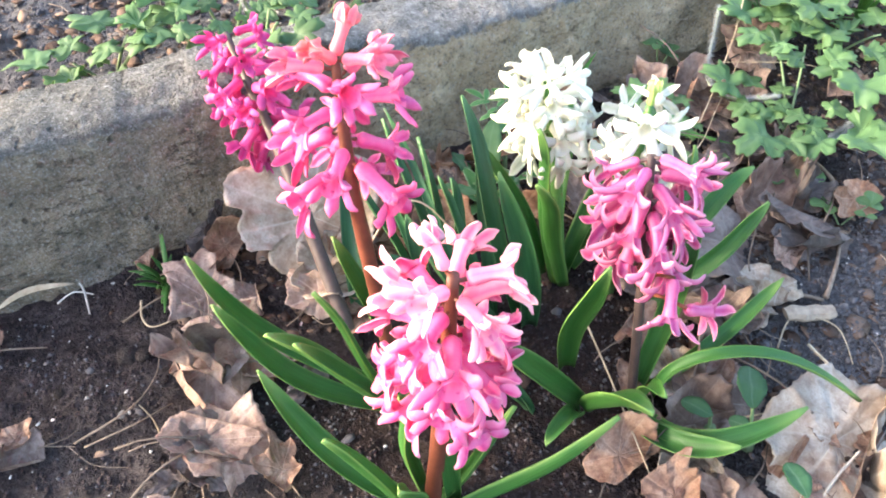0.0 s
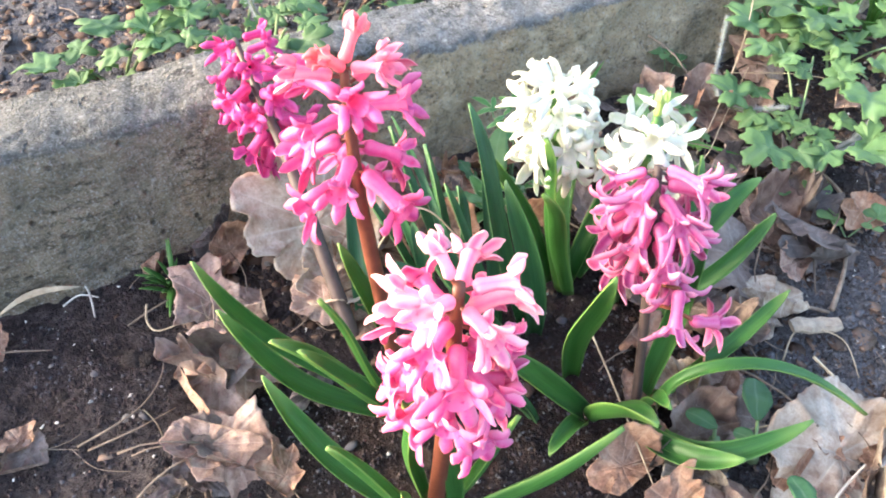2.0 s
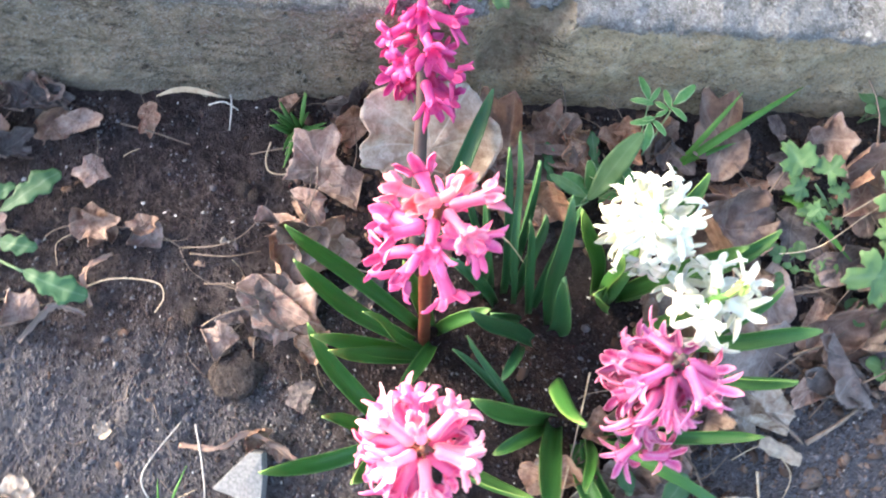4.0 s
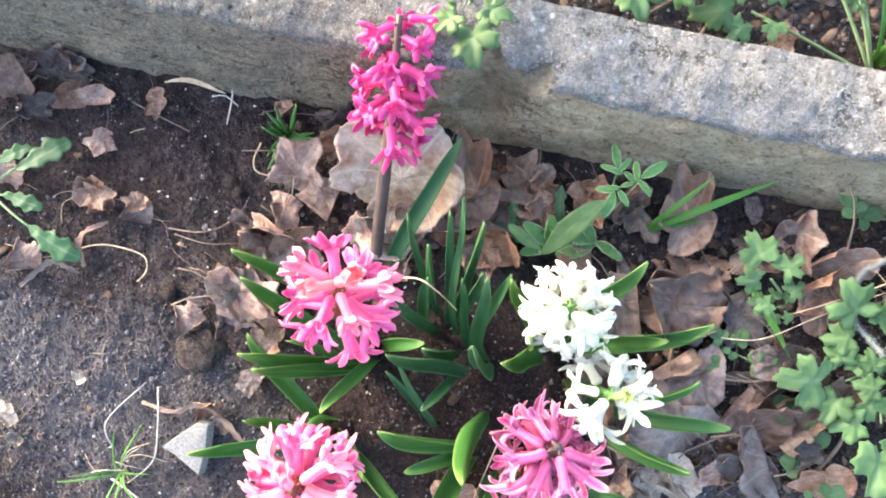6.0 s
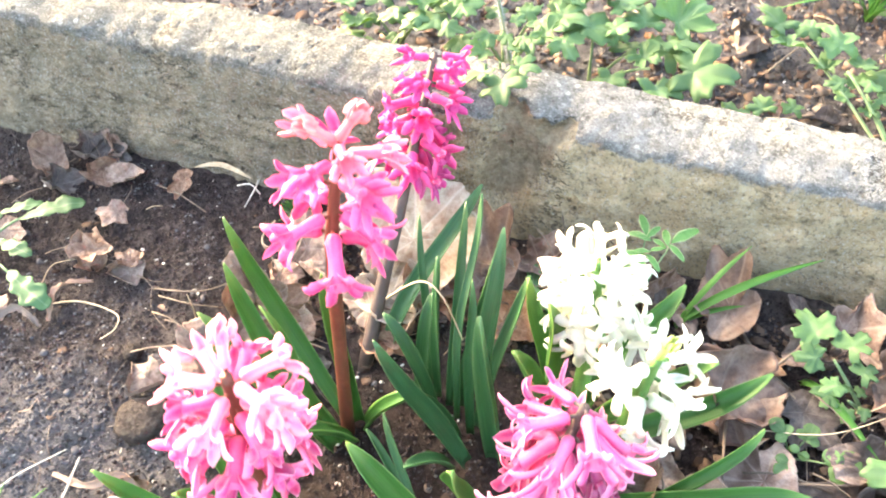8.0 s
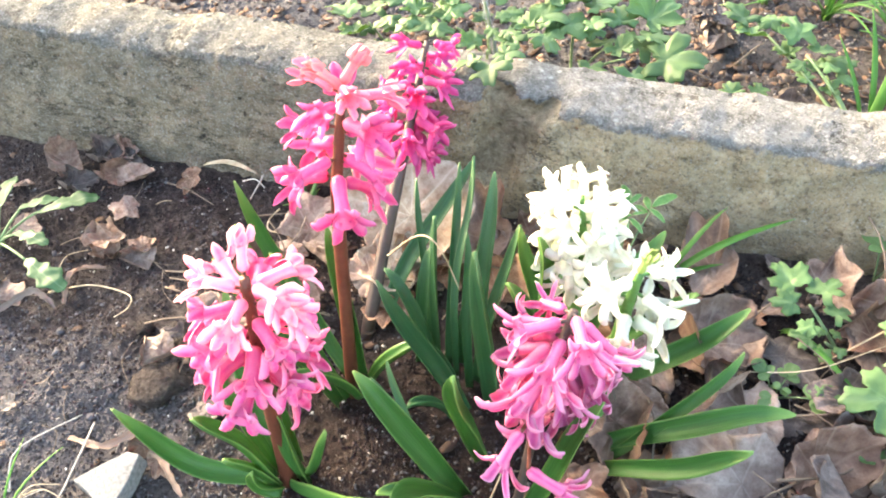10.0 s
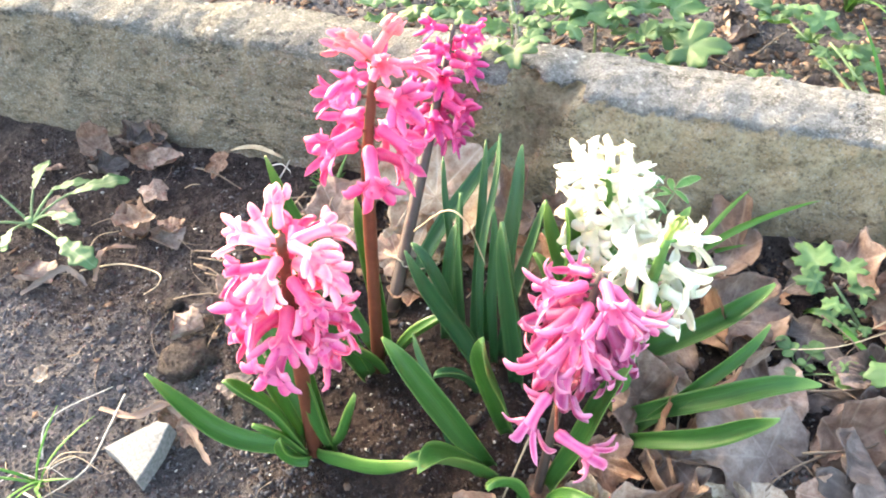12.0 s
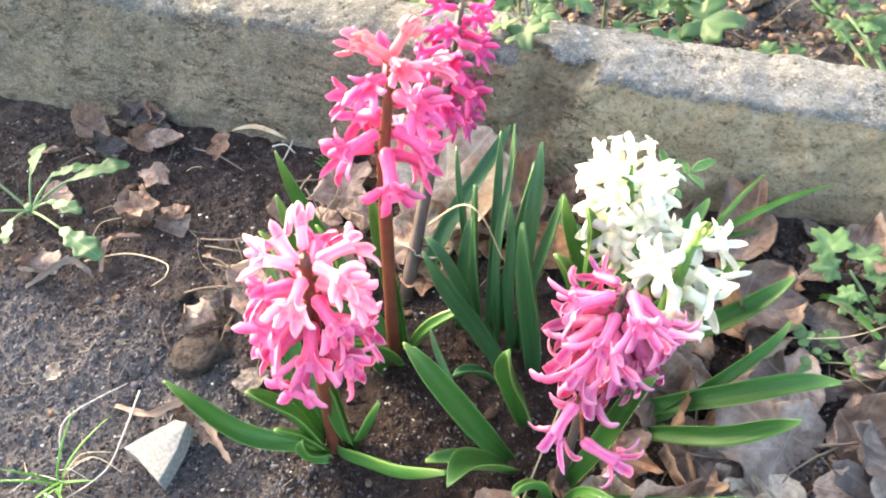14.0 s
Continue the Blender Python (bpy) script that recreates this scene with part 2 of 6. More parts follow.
    rare = m.ramp(m.noise(33, 3, 0.6, vec), [(0.46, (0, 0, 0)), (0.58, (1, 1, 1))])
    pits = m.math("MULTIPLY", pits, rare)
    col = m.mix(m.math("MULTIPLY", pits, 0.7), col, (0.05, 0.043, 0.036))
    # thin level cracks and ledges
    level = m.n("VectorMath")
    level.operation = "MULTIPLY"
    m.to(vec, level.inputs[0])
    level.inputs[1].default_value = (1.0, 1.0, 3.4)
    crack = m.math("ABSOLUTE", m.math("SUBTRACT", m.noise(24, 5, 0.7, level.outputs[0]), 0.5))
    cracks = m.math("MULTIPLY", m.ramp(crack, [(0.004, (1, 1, 1)), (0.020, (0, 0, 0))]), m.ramp(m.noise(14, 3, 0.6, vec), [(0.48, (0, 0, 0)), (0.60, (1, 1, 1))]))
    col = m.mix(m.math("MULTIPLY", cracks, 0.75), col, (0.04, 0.034, 0.028))
    grain_dark = m.ramp(m.noise(330, 3, 0.7, vec), [(0.38, (1, 1, 1)), (0.46, (0, 0, 0))])
    col = m.mix(m.math("MULTIPLY", grain_dark, 0.4), col, (0.055, 0.047, 0.038))
    # freshly broken notch: bare brown inner concrete
    scar = m.ramp(m.math("ADD", m.attr("scar"), m.math("MULTIPLY", m.math("SUBTRACT", mid, 0.5), 0.7)), [(0.35, (0, 0, 0)), (0.6, (1, 1, 1))])
    col = m.mix(m.math("MULTIPLY", scar, 0.85), col, m.ramp(small, [(0.35, (0.19, 0.145, 0.098)), (0.65, (0.36, 0.285, 0.20))]))
    h = m.math("ADD", m.math("ADD", m.math("ADD", m.math("MULTIPLY", mid, 0.5), m.math("MULTIPLY", streak, 0.9)), small), m.math("MULTIPLY", fine, 0.5))
    h = m.math("SUBTRACT", h, m.math("MULTIPLY", m.math("ADD", pits, cracks), 0.8))
    return m.finish(col, 0.9, m.bump(h, 1.0, 0.0085), 0, 0.2)


def simple_material(name, a, b, scale, rough=0.7, lucent=0.0, relief=0.001):
    m = Nodes(name)
    f = m.noise(scale, 5, 0.65)
    col = m.ramp(f, [(0.3, a), (0.7, b)])
    hue = m.n("HueSaturation")
    m.to(col, hue.inputs["Color"])
    m.to(m.math("ADD", m.math("MULTIPLY", m.rnd(), 0.5), 0.75), hue.inputs["Value"])
    return m.finish(hue.outputs[0], rough, m.bump(f, 0.4 if relief < 0.002 else 1.0, relief), lucent, 0.3 if relief < 0.002 else 0.1)


def gravel_material(name, a, b):
    m = Nodes(name)
    isl = m.n("NewGeometry").outputs["Random Per Island"]
    col = m.ramp(isl, [(0.0, a), (0.8, tuple((p + q) / 2 for p, q in zip(a, b))), (1.0, b)])
    f = m.noise(500, 4)
    col = m.mix(m.math("MULTIPLY", f, 0.4), col, a)
    return m.finish(col, 0.95, m.bump(f, 0.5, 0.001), 0, 0.08)


SOIL = soil_material()
CONCRETE = concrete_material()
PINK = petal_material("rose_pink_petal", (0.74, 0.100, 0.315), (0.92, 0.50, 0.59), (0.58, 0.03, 0.20), 0.34)
CORAL = petal_material("coral_pink_petal", (0.67, 0.082, 0.272), (0.85, 0.31, 0.46), (0.52, 0.03, 0.18), 0.32)
CRIMSON = petal_material("crimson_pink_petal", (0.57, 0.042, 0.225), (0.74, 0.20, 0.42), (0.42, 0.018, 0.140))
MAGENTA = petal_material("mauve_pink_petal", (0.62, 0.090, 0.275), (0.80, 0.41, 0.54), (0.42, 0.03, 0.18), 0.34, 0.7)
WHITE = petal_material("white_petal", (0.74, 0.74, 0.64), (0.82, 0.81, 0.74), (0.55, 0.62, 0.38), 0.34)
# lighter copy of the rose pink, with sunlight put into its colour
SUNLIT_PINK = petal_material("sunlit_pink_petal", (0.87, 0.27, 0.42), (0.96, 0.68, 0.66), (0.74, 0.11, 0.30), 0.4, 0.75)
BUD = petal_material("salmon_bud", (0.84, 0.23, 0.27), (0.92, 0.46, 0.43), (0.74, 0.12, 0.20))
SALMON = petal_material("salmon_pink_petal", (0.76, 0.180, 0.295), (0.90, 0.46, 0.48), (0.62, 0.08, 0.19), 0.32)
GREEN_BUD = petal_material("green_bud", (0.34, 0.43, 0.11), (0.58, 0.63, 0.28), (0.22, 0.34, 0.08))
STRAP = leaf_material("strap_leaf", (0.022, 0.080, 0.019), (0.060, 0.175, 0.038), (0.30, 0.45, 0.12), 0.25)
STRAP_BLUE = leaf_material("blue_green_strap_leaf", (0.017, 0.062, 0.027), (0.040, 0.122, 0.045), (0.13, 0.24, 0.09), 0.20)
GRASS = leaf_material("grass_blade", (0.04, 0.13, 0.02), (0.10, 0.26, 0.05), (0.22, 0.36, 0.10), 0.35, 0.45)
HERB = plain_leaf_material("celandine_leaf", (0.076, 0.152, 0.058), (0.148, 0.250, 0.106), (0.26, 0.36, 0.20), 0.46)
HERB_DARK = plain_leaf_material("dandelion_leaf", (0.036, 0.105, 0.040), (0.080, 0.175, 0.075), (0.32, 0.40, 0.25))
VARIEGATED = variegated_material()
STEM_RED = simple_material("red_brown_stem", (0.10, 0.028, 0.017), (0.18, 0.056, 0.033), 60, 0.45)
STEM_DUN = simple_material("dun_stem", (0.060, 0.040, 0.036), (0.110, 0.076, 0.068), 60, 0.5)
STEM_GREEN = simple_material("green_stem", (0.06, 0.16, 0.04), (0.13, 0.26, 0.07), 60, 0.45, 0.1)
HERB_STEM = simple_material("herb_stem", (0.11, 0.18, 0.08), (0.22, 0.29, 0.15), 80, 0.6, 0.1)
FUZZ = simple_material("pale_hairy_stem", (0.14, 0.19, 0.11), (0.26, 0.31, 0.21), 200, 0.8, 0.2)
HAIR = simple_material("silver_hair", (0.30, 0.32, 0.33), (0.44, 0.46, 0.48), 200, 0.6, 0.3)
DRY_TAN = dry_leaf_material("tan_dry_leaf", (0.145, 0.086, 0.066), (0.305, 0.205, 0.165), (0.45, 0.345, 0.29))
DRY_PALE = dry_leaf_material("pale_dry_leaf", (0.21, 0.130, 0.090), (0.42, 0.335, 0.265), (0.60, 0.53, 0.45))
DRY_BROWN = dry_leaf_material("brown_dry_leaf", (0.120, 0.060, 0.042), (0.270, 0.158, 0.110), (0.41, 0.285, 0.215))
DRY_GREY = dry_leaf_material("grey_dry_leaf", (0.065, 0.048, 0.043), (0.135, 0.102, 0.092), (0.25, 0.20, 0.18))
DRY_SHRED = dry_leaf_material("shredded_dry_leaf", (0.098, 0.054, 0.041), (0.205, 0.124, 0.094), (0.32, 0.225, 0.175))
STRAW = simple_material("straw", (0.28, 0.20, 0.125), (0.50, 0.40, 0.28), 120, 0.6)
WOOD = simple_material("weathered_wood", (0.19, 0.145, 0.11), (0.34, 0.275, 0.21), 160, 0.8)
TWIG = simple_material("twig", (0.10, 0.07, 0.05), (0.24, 0.18, 0.14), 120, 0.8)
ROOT = simple_material("pale_root", (0.36, 0.32, 0.28), (0.56, 0.52, 0.47), 150, 0.7)
STONE = simple_material("pale_stone", (0.11, 0.108, 0.108), (0.27, 0.265, 0.26), 420, 0.8)
PEBBLE = simple_material("pebble", (0.11, 0.095, 0.088), (0.30, 0.27, 0.25), 4, 0.9, 0.0, 0.002)
CLOD = simple_material("soil_clod", (0.030, 0.022, 0.020), (0.12, 0.098, 0.090), 5, 0.97, 0.0, 0.008)
PALE_GRIT = gravel_material("pale_grit", (0.22, 0.19, 0.17), (0.75, 0.72, 0.68))
LITTER = gravel_material("leaf_litter", (0.05, 0.031, 0.024), (0.25, 0.172, 0.130))
GRIT = gravel_material("soil_grit", (0.027, 0.020, 0.0195), (0.080, 0.061, 0.060))
DRY_GRIT = gravel_material("dry_soil_grit", (0.066, 0.060, 0.064), (0.150, 0.139, 0.145))


# ---- mesh helpers ----
def mesh_object(name, verts, faces, material, parent=None, smooth=True, label="", attrs=None):
    me = bpy.data.meshes.new(name)
    me.from_pydata([tuple(v) for v in verts], [], [tuple(f) for f in faces])
    for key, values in (attrs or {}).items():
        a = me.attributes.new(key, "FLOAT", "POINT")
        a.data.foreach_set("value", np.asarray(values, dtype=np.float32))
    me.materials.append(material)
    if smooth:
        me.polygons.foreach_set("use_smooth", [True] * len(me.polygons))
    me.update()
    ob = new(name, me)
    if parent:
        ob.parent = parent
    if label:
        ob["label"] = label
    return ob


def thing(name, x, y, z, label, category, group="", kind=""):
    ob = new(name)
    ob.empty_display_size = 0.02
    ob.matrix_basis = pose(x, y, z)
    return tagged(ob, label, category, group, kind)


def bezier(p0, p1, p2, p3, n):
    out = []
    for i in range(n + 1):
        t = i / n
        s = 1 - t
        out.append(p0 * s ** 3 + p1 * 3 * s * s * t + p2 * 3 * s * t * t + p3 * t ** 3)
    return out


def tube(points, radii, seg=8, cap=True):
    """A tube along points: verts, faces."""
    V, F = [], []
    side = None
    for i, p in enumerate(points):
        d = (points[min(i + 1, len(points) - 1)] - points[max(i - 1, 0)]).normalized()
        if side is None:
            side = d.orthogonal().normalized()
        side = (side - d * side.dot(d)).normalized()
        up = d.cross(side)
        for k in range(seg):
            a = 2 * math.pi * k / seg
            V.append(p + (side * math.cos(a) + up * math.sin(a)) * radii[i])
    for i in range(len(points) - 1):
        for k in range(seg):
            a, b = i * seg + k, i * seg + (k + 1) % seg
            F.append((a, b, b + seg, a + seg))
    if cap:
        F.append(tuple(range(seg))[::-1])
        F.append(tuple(range((len(points) - 1) * seg, len(points) * seg)))
    return V, F


def ribbon(points, widths, normals, sag, thick, cross=5):
    """A channelled strip with two faces: verts, faces, across, along."""
    V, F, A, L = [], [], [], []
    n = len(points)
    for face in (1, -1):
        for i, p in enumerate(points):
            d = (points[min(i + 1, n - 1)] - points[max(i - 1, 0)]).normalized()
            nr = normals[i]
            sd = d.cross(nr)
            sd.normalize()
            nr = sd.cross(d).normalized()
            for k in range(cross):
                u = 2 * k / (cross - 1) - 1
                w = widths[i]
                t = thick * (1 - 0.75 * u * u)
                V.append(p + sd * (u * w) + nr * (sag * w * (u * u) + face * t * 0.5))
                A.append(u)
                L.append(i / (n - 1))
    half = n * cross
    for i in range(n - 1):
        for k in range(cross - 1):
            a = i * cross + k
            F.append((a, a + 1, a + cross + 1, a + cross))
            b = half + a
            F.append((b, b + cross, b + cross + 1, b + 1))
    for i in range(n - 1):
        a = i * cross
        F.append((a, a + cross, half + a + cross, half + a))
        b = a + cross - 1
        F.append((b, half + b, half + b + cross, b + cross))
    for k in range(cross - 1):
        F.append((k, half + k, half + k + 1, k + 1))
        b = (n - 1) * cross + k
        F.append((b, b + 1, half + b + 1, half + b))
    return V, F, A, L


# ---- ground ----
def kerb_top(x):
    return 0.102 - 0.045 * max(-0.35, min(0.45, x)) + 0.005 * noise.noise(Vector((x * 9, 3.1, 0))) + 0.003 * noise.noise(Vector((x * 31, 7.7, 0)))


def ground_z(x, y):
    """Height of the soil: flat bed before the kerb, a little higher behind it, clods everywhere."""
    z = 0.006 * noise.noise(Vector((x * 6, y * 6, 0.3))) + 0.0045 * noise.noise(Vector((x * 22, y * 22, 1.7)))
    near = max(0.0, 1 - (abs(x - 0.1) + abs(y - 0.3)) / 2.5)
    if near > 0:
        z += near * (0.0042 * noise.noise(Vector((x * 60, y * 60, 4.2))) + 0.0028 * noise.noise(Vector((x * 150, y * 150, 9.0))))
    back = min(1.0, max(0.0, (y - 0.29) / 0.07))
    return z - 0.004 + back * 0.035


def dry_or_lit(x, y):
    """Share of pale soil, in patches: dried-out crust, and sunlight painted in at the right."""
    if abs(x - 0.1) + abs(y - 0.3) > 2.2:
        return (0.42 if y > 0.37 else 0.1) + 0.3 * noise.noise(Vector((x * 1.3, y * 1.3, 2)))
    # second term: right-hand patch, lightened as if the sun reached it
    d = math.exp(-((x + 0.22) / 0.18) ** 2 - ((y + 0.02) / 0.085) ** 2) + 1.5 * math.exp(-((x - 0.34) / 0.12) ** 2 - ((y + 0.04) / 0.09) ** 2)
    d += 1.05 * min(1.0, max(0.0, (y - 0.37) / 0.05)) * (1 - 0.5 * min(1.0, max(0.0, (x - 0.1) / 0.2)))
    return d + 0.35 * noise.noise(Vector((x * 14, y * 14, 2))) + 0.2 * noise.noise(Vector((x * 40, y * 40, 2)))


def dark_soil_share(x, y):
    """Share of darker red-brown soil round the bulbs, fading outwards."""
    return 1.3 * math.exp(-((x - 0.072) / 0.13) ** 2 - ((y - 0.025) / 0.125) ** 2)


def graded(lo, hi, step, far):
    inner = list(np.arange(lo, hi + step / 2, step))
    left, right, s = [], [], step
    a, b = inner[0], inner[-1]
    while a > -far:
        s *= 1.35
        a, b = a - s, b + s
        left.append(a)
        right.append(b)
    return left[::-1] + inner + right


def build_ground():
    xs, ys = graded(-0.62, 0.78, 0.0048, 60), graded(-0.30, 0.95, 0.0048, 60)
    V = [(x, y, ground_z(x, y)) for y in ys for x in xs]
    nx = len(xs)
    F = [(j * nx + i, j * nx + i + 1, (j + 1) * nx + i + 1, (j + 1) * nx + i) for j in range(len(ys) - 1) for i in range(nx - 1)]
    dry = [dry_or_lit(x, y) for x, y, z in V]
    dark_soil = [dark_soil_share(x, y) for x, y, z in V]
    ob = mesh_object("ground", V, F, SOIL, attrs={"dry": dry, "dark_soil": dark_soil})
    return tagged(ob, "dark crumbly garden soil with grit and small clods", "soil", kind="structure")


build_ground()


# ---- kerb ----
def build_kerb():
    xs = graded(-0.60, 0.75, 0.0036, 12)
    prof = []                      # (y, height share, crust), from front foot over the top to the back foot
    for k in range(56):
        s = k / 55
        if s < 0.52:
            q = s / 0.52
            prof.append((0.268 + 0.034 * q ** 1.25, q * 0.97, -0.6 + 1.4 * q ** 6))
        elif s < 0.80:
            q = (s - 0.52) / 0.28
            prof.append((0.302 + 0.062 * q, 0.97 + 0.035 * math.sin(math.pi * min(1, q * 1.1)), 1.0))
        else:
            q = (s - 0.80) / 0.20
            prof.append((0.364 + 0.012 * q, 0.97 * (1 - q), 0.9 - q))
    V, crust, scar, left_dark = [], [], [], []
    for x in xs:
        top = kerb_top(x)
        for y, h, c in prof:
            z = -0.03 + (top + 0.03) * h
            # rounding of the upper front edge
            p = Vector((x, y, z))
            strata = Vector((x * 22, y * 22, z * 75))
            d = 0.0022 * noise.noise(strata) + 0.0016 * abs(noise.noise(strata * 2.7)) + (0.0036 if h < 0.9 else 0.0022) * noise.noise(p * 24) + (0.0022 if h < 0.9 else 0.0012) * noise.noise(p * 70) + 0.0016 * noise.noise(p * 190)
            edge = 0.007 * noise.noise(Vector((x * 120, h * 9, 4))) + 0.016 * noise.noise(Vector((x * 30, h * 4.5, 9)))
            chip = math.exp(-((x - 0.083 + edge + 0.06 * (0.8 - h)) / 0.026) ** 4) * max(0.0, min(1.0, (h - 0.42) / 0.14)) * max(0.0, min(1.0, (0.319 + edge - y) / 0.006))
            y2 = y - (d if y < 0.31 else 0) + 0.011 * chip
            z2 = z + (d if y >= 0.295 else 0) - 0.006 * chip
            V.append((x, y2, z2))
            crust.append(c - 1.6 * chip)
            scar.append(chip)
            left_dark.append(max(0.0, min(0.80, (0.030 - x) / 0.07)))
    n = len(prof)
    F = [(i * n + k, (i + 1) * n + k, (i + 1) * n + k + 1, i * n + k + 1) for i in range(len(xs) - 1) for k in range(n - 1)]
    F += [tuple(range(n)), tuple(range((len(xs) - 1) * n, len(xs) * n))[::-1]]
    ob = mesh_object("kerb", V, F, CONCRETE, attrs={"crust": crust, "scar": scar, "left_dark": left_dark})
    return tagged(ob, "weathered grey concrete kerb with a chipped upper edge", "kerb", kind="structure")


build_kerb()


# ---- hyacinths ----
def data_mesh(name, V, F, material, attrs):
    me = bpy.data.meshes.new(name)
    me.from_pydata([tuple(v) for v in V], [], F)
    for key, vals in attrs.items():
        at = me.attributes.new(key, "FLOAT", "POINT")
        at.data.foreach_set("value", np.asarray(vals, dtype=np.float32))
    me.materials.append(material)
    me.polygons.foreach_set("use_smooth", [True] * len(me.polygons))
    return me


def floret_meshes(material, tube_len, spread, lobe_len, lobe_w, curl, seed):
    """One bell: a swollen tube along +z and six recurved petals. spread, curl in degrees. Returns the tube's and the petals' meshes."""
    rng = random.Random(seed)
    V, F, A, L = [], [], [], []
    seg = 10
    prof = [(0.0, 0.0012), (0.03, 0.0029), (0.14, 0.0041), (0.32, 0.0036), (0.52, 0.0033), (0.74, 0.0038), (0.88, 0.0048), (1.0, 0.0060)]
    for q, r in prof:
        for k in range(seg):
            a = 2 * math.pi * k / seg
            rr = r * (1 + 0.06 * math.cos(6 * a) * q)
            V.append((math.cos(a) * rr, math.sin(a) * rr, q * tube_len))
            A.append(0.45 + 0.3 * math.cos(6 * a))
            L.append(0.15 + q * 0.3)
    for i in range(len(prof) - 1):
        for k in range(seg):
            a, b = i * seg + k, i * seg + (k + 1) % seg
            F.append((a, b, b + seg, a + seg))
    F.append(tuple(range(seg))[::-1])
    droop = rng.uniform(0.16, 0.34)

    def bent(points):
        return [Vector((p[0], p[1] - droop * tube_len * max(0.0, p[2] / tube_len) ** 2, p[2])) for p in points]

    bell = data_mesh("floret", bent(V), F, material, {"across": A, "along": L})
    petals = []
    for j in range(6):
        a0 = math.pi * j / 3 + rng.uniform(-0.18, 0.18)
        ln, bend = lobe_len * rng.uniform(0.85, 1.15), radians(curl * rng.uniform(0.6, 1.35))
        tilt = radians(spread * rng.uniform(0.7, 1.3))
        wid = lobe_w * (1.0 if j % 2 else 0.82) * rng.uniform(0.9, 1.1)
        sidebend = rng.uniform(-0.35, 0.35)
        twist, wave, phase = radians(rng.uniform(-48, 48)), rng.uniform(0.0003, 0.0009), rng.uniform(0, 6.3)
        out, tan = Vector((math.cos(a0), math.sin(a0), 0)), Vector((-math.sin(a0), math.cos(a0), 0))
        p = out * 0.0045 + Vector((0, 0, tube_len * 0.88))
        n = 8
        pts, wds, nrs = [], [], []
        for i in range(n + 1):
            q = i / n
            th = tilt + bend * q ** 1.5
            d = (Vector((0, 0, 1)) * math.cos(th) + out * math.sin(th) + tan * sidebend * q).normalized()
            w = wid * (0.95 + 0.20 * math.sin(math.pi * q ** 0.9)) * (1 if q < 0.5 else max(0.07, 1 - ((q - 0.5) / 0.5) ** 2.5) ** 0.65)
            nr = (out * math.cos(th) - Vector((0, 0, 1)) * math.sin(th)).normalized()
            pts.append(p + nr * (wave * q * math.sin(7.5 * q + phase)))
            wds.append(w * (1 + 0.10 * q * math.sin(13 * q + phase)))
            nrs.append(Matrix.Rotation(twist * q ** 1.3, 3, d) @ nr)
            p = p + d * (ln / n)
        V, F, A, L = ribbon(pts, wds, nrs, 0.62, 0.0008, 5)
        petals.append(data_mesh("petal", bent(V), F, material, {"across": A, "along": [0.4 + 0.6 * q for q in L]}))
    return bell, petals


def floret_set(material, bud_material, spread, curl, lobe=0.0145, width=0.0036, length=0.0175):
    opened = [floret_meshes(material, length + 0.0012 * (i % 3), spread + 8 * (i % 2), lobe, width, curl + 16 * (i % 3), 11 + i) for i in range(6)]
    young = [floret_meshes(bud_material, length, 3, lobe * 0.7, width * 1.15, 8, 31 + i) for i in range(3)]
    return opened, young


def put_floret(plant, meshes, p, direction, scale, spin):
    bell, petals = meshes
    ob = new("floret", bell)
    ob.parent = plant
    turn = direction.to_track_quat("Z", "Y").to_matrix().to_4x4() @ pose(0, 0, 0, 0, 0, spin)
    ob.matrix_basis = Matrix.Translation(p) @ turn @ Matrix.Scale(scale, 4)
    for me in petals:
        pe = new("petal", me)
        pe.parent = ob
    return ob


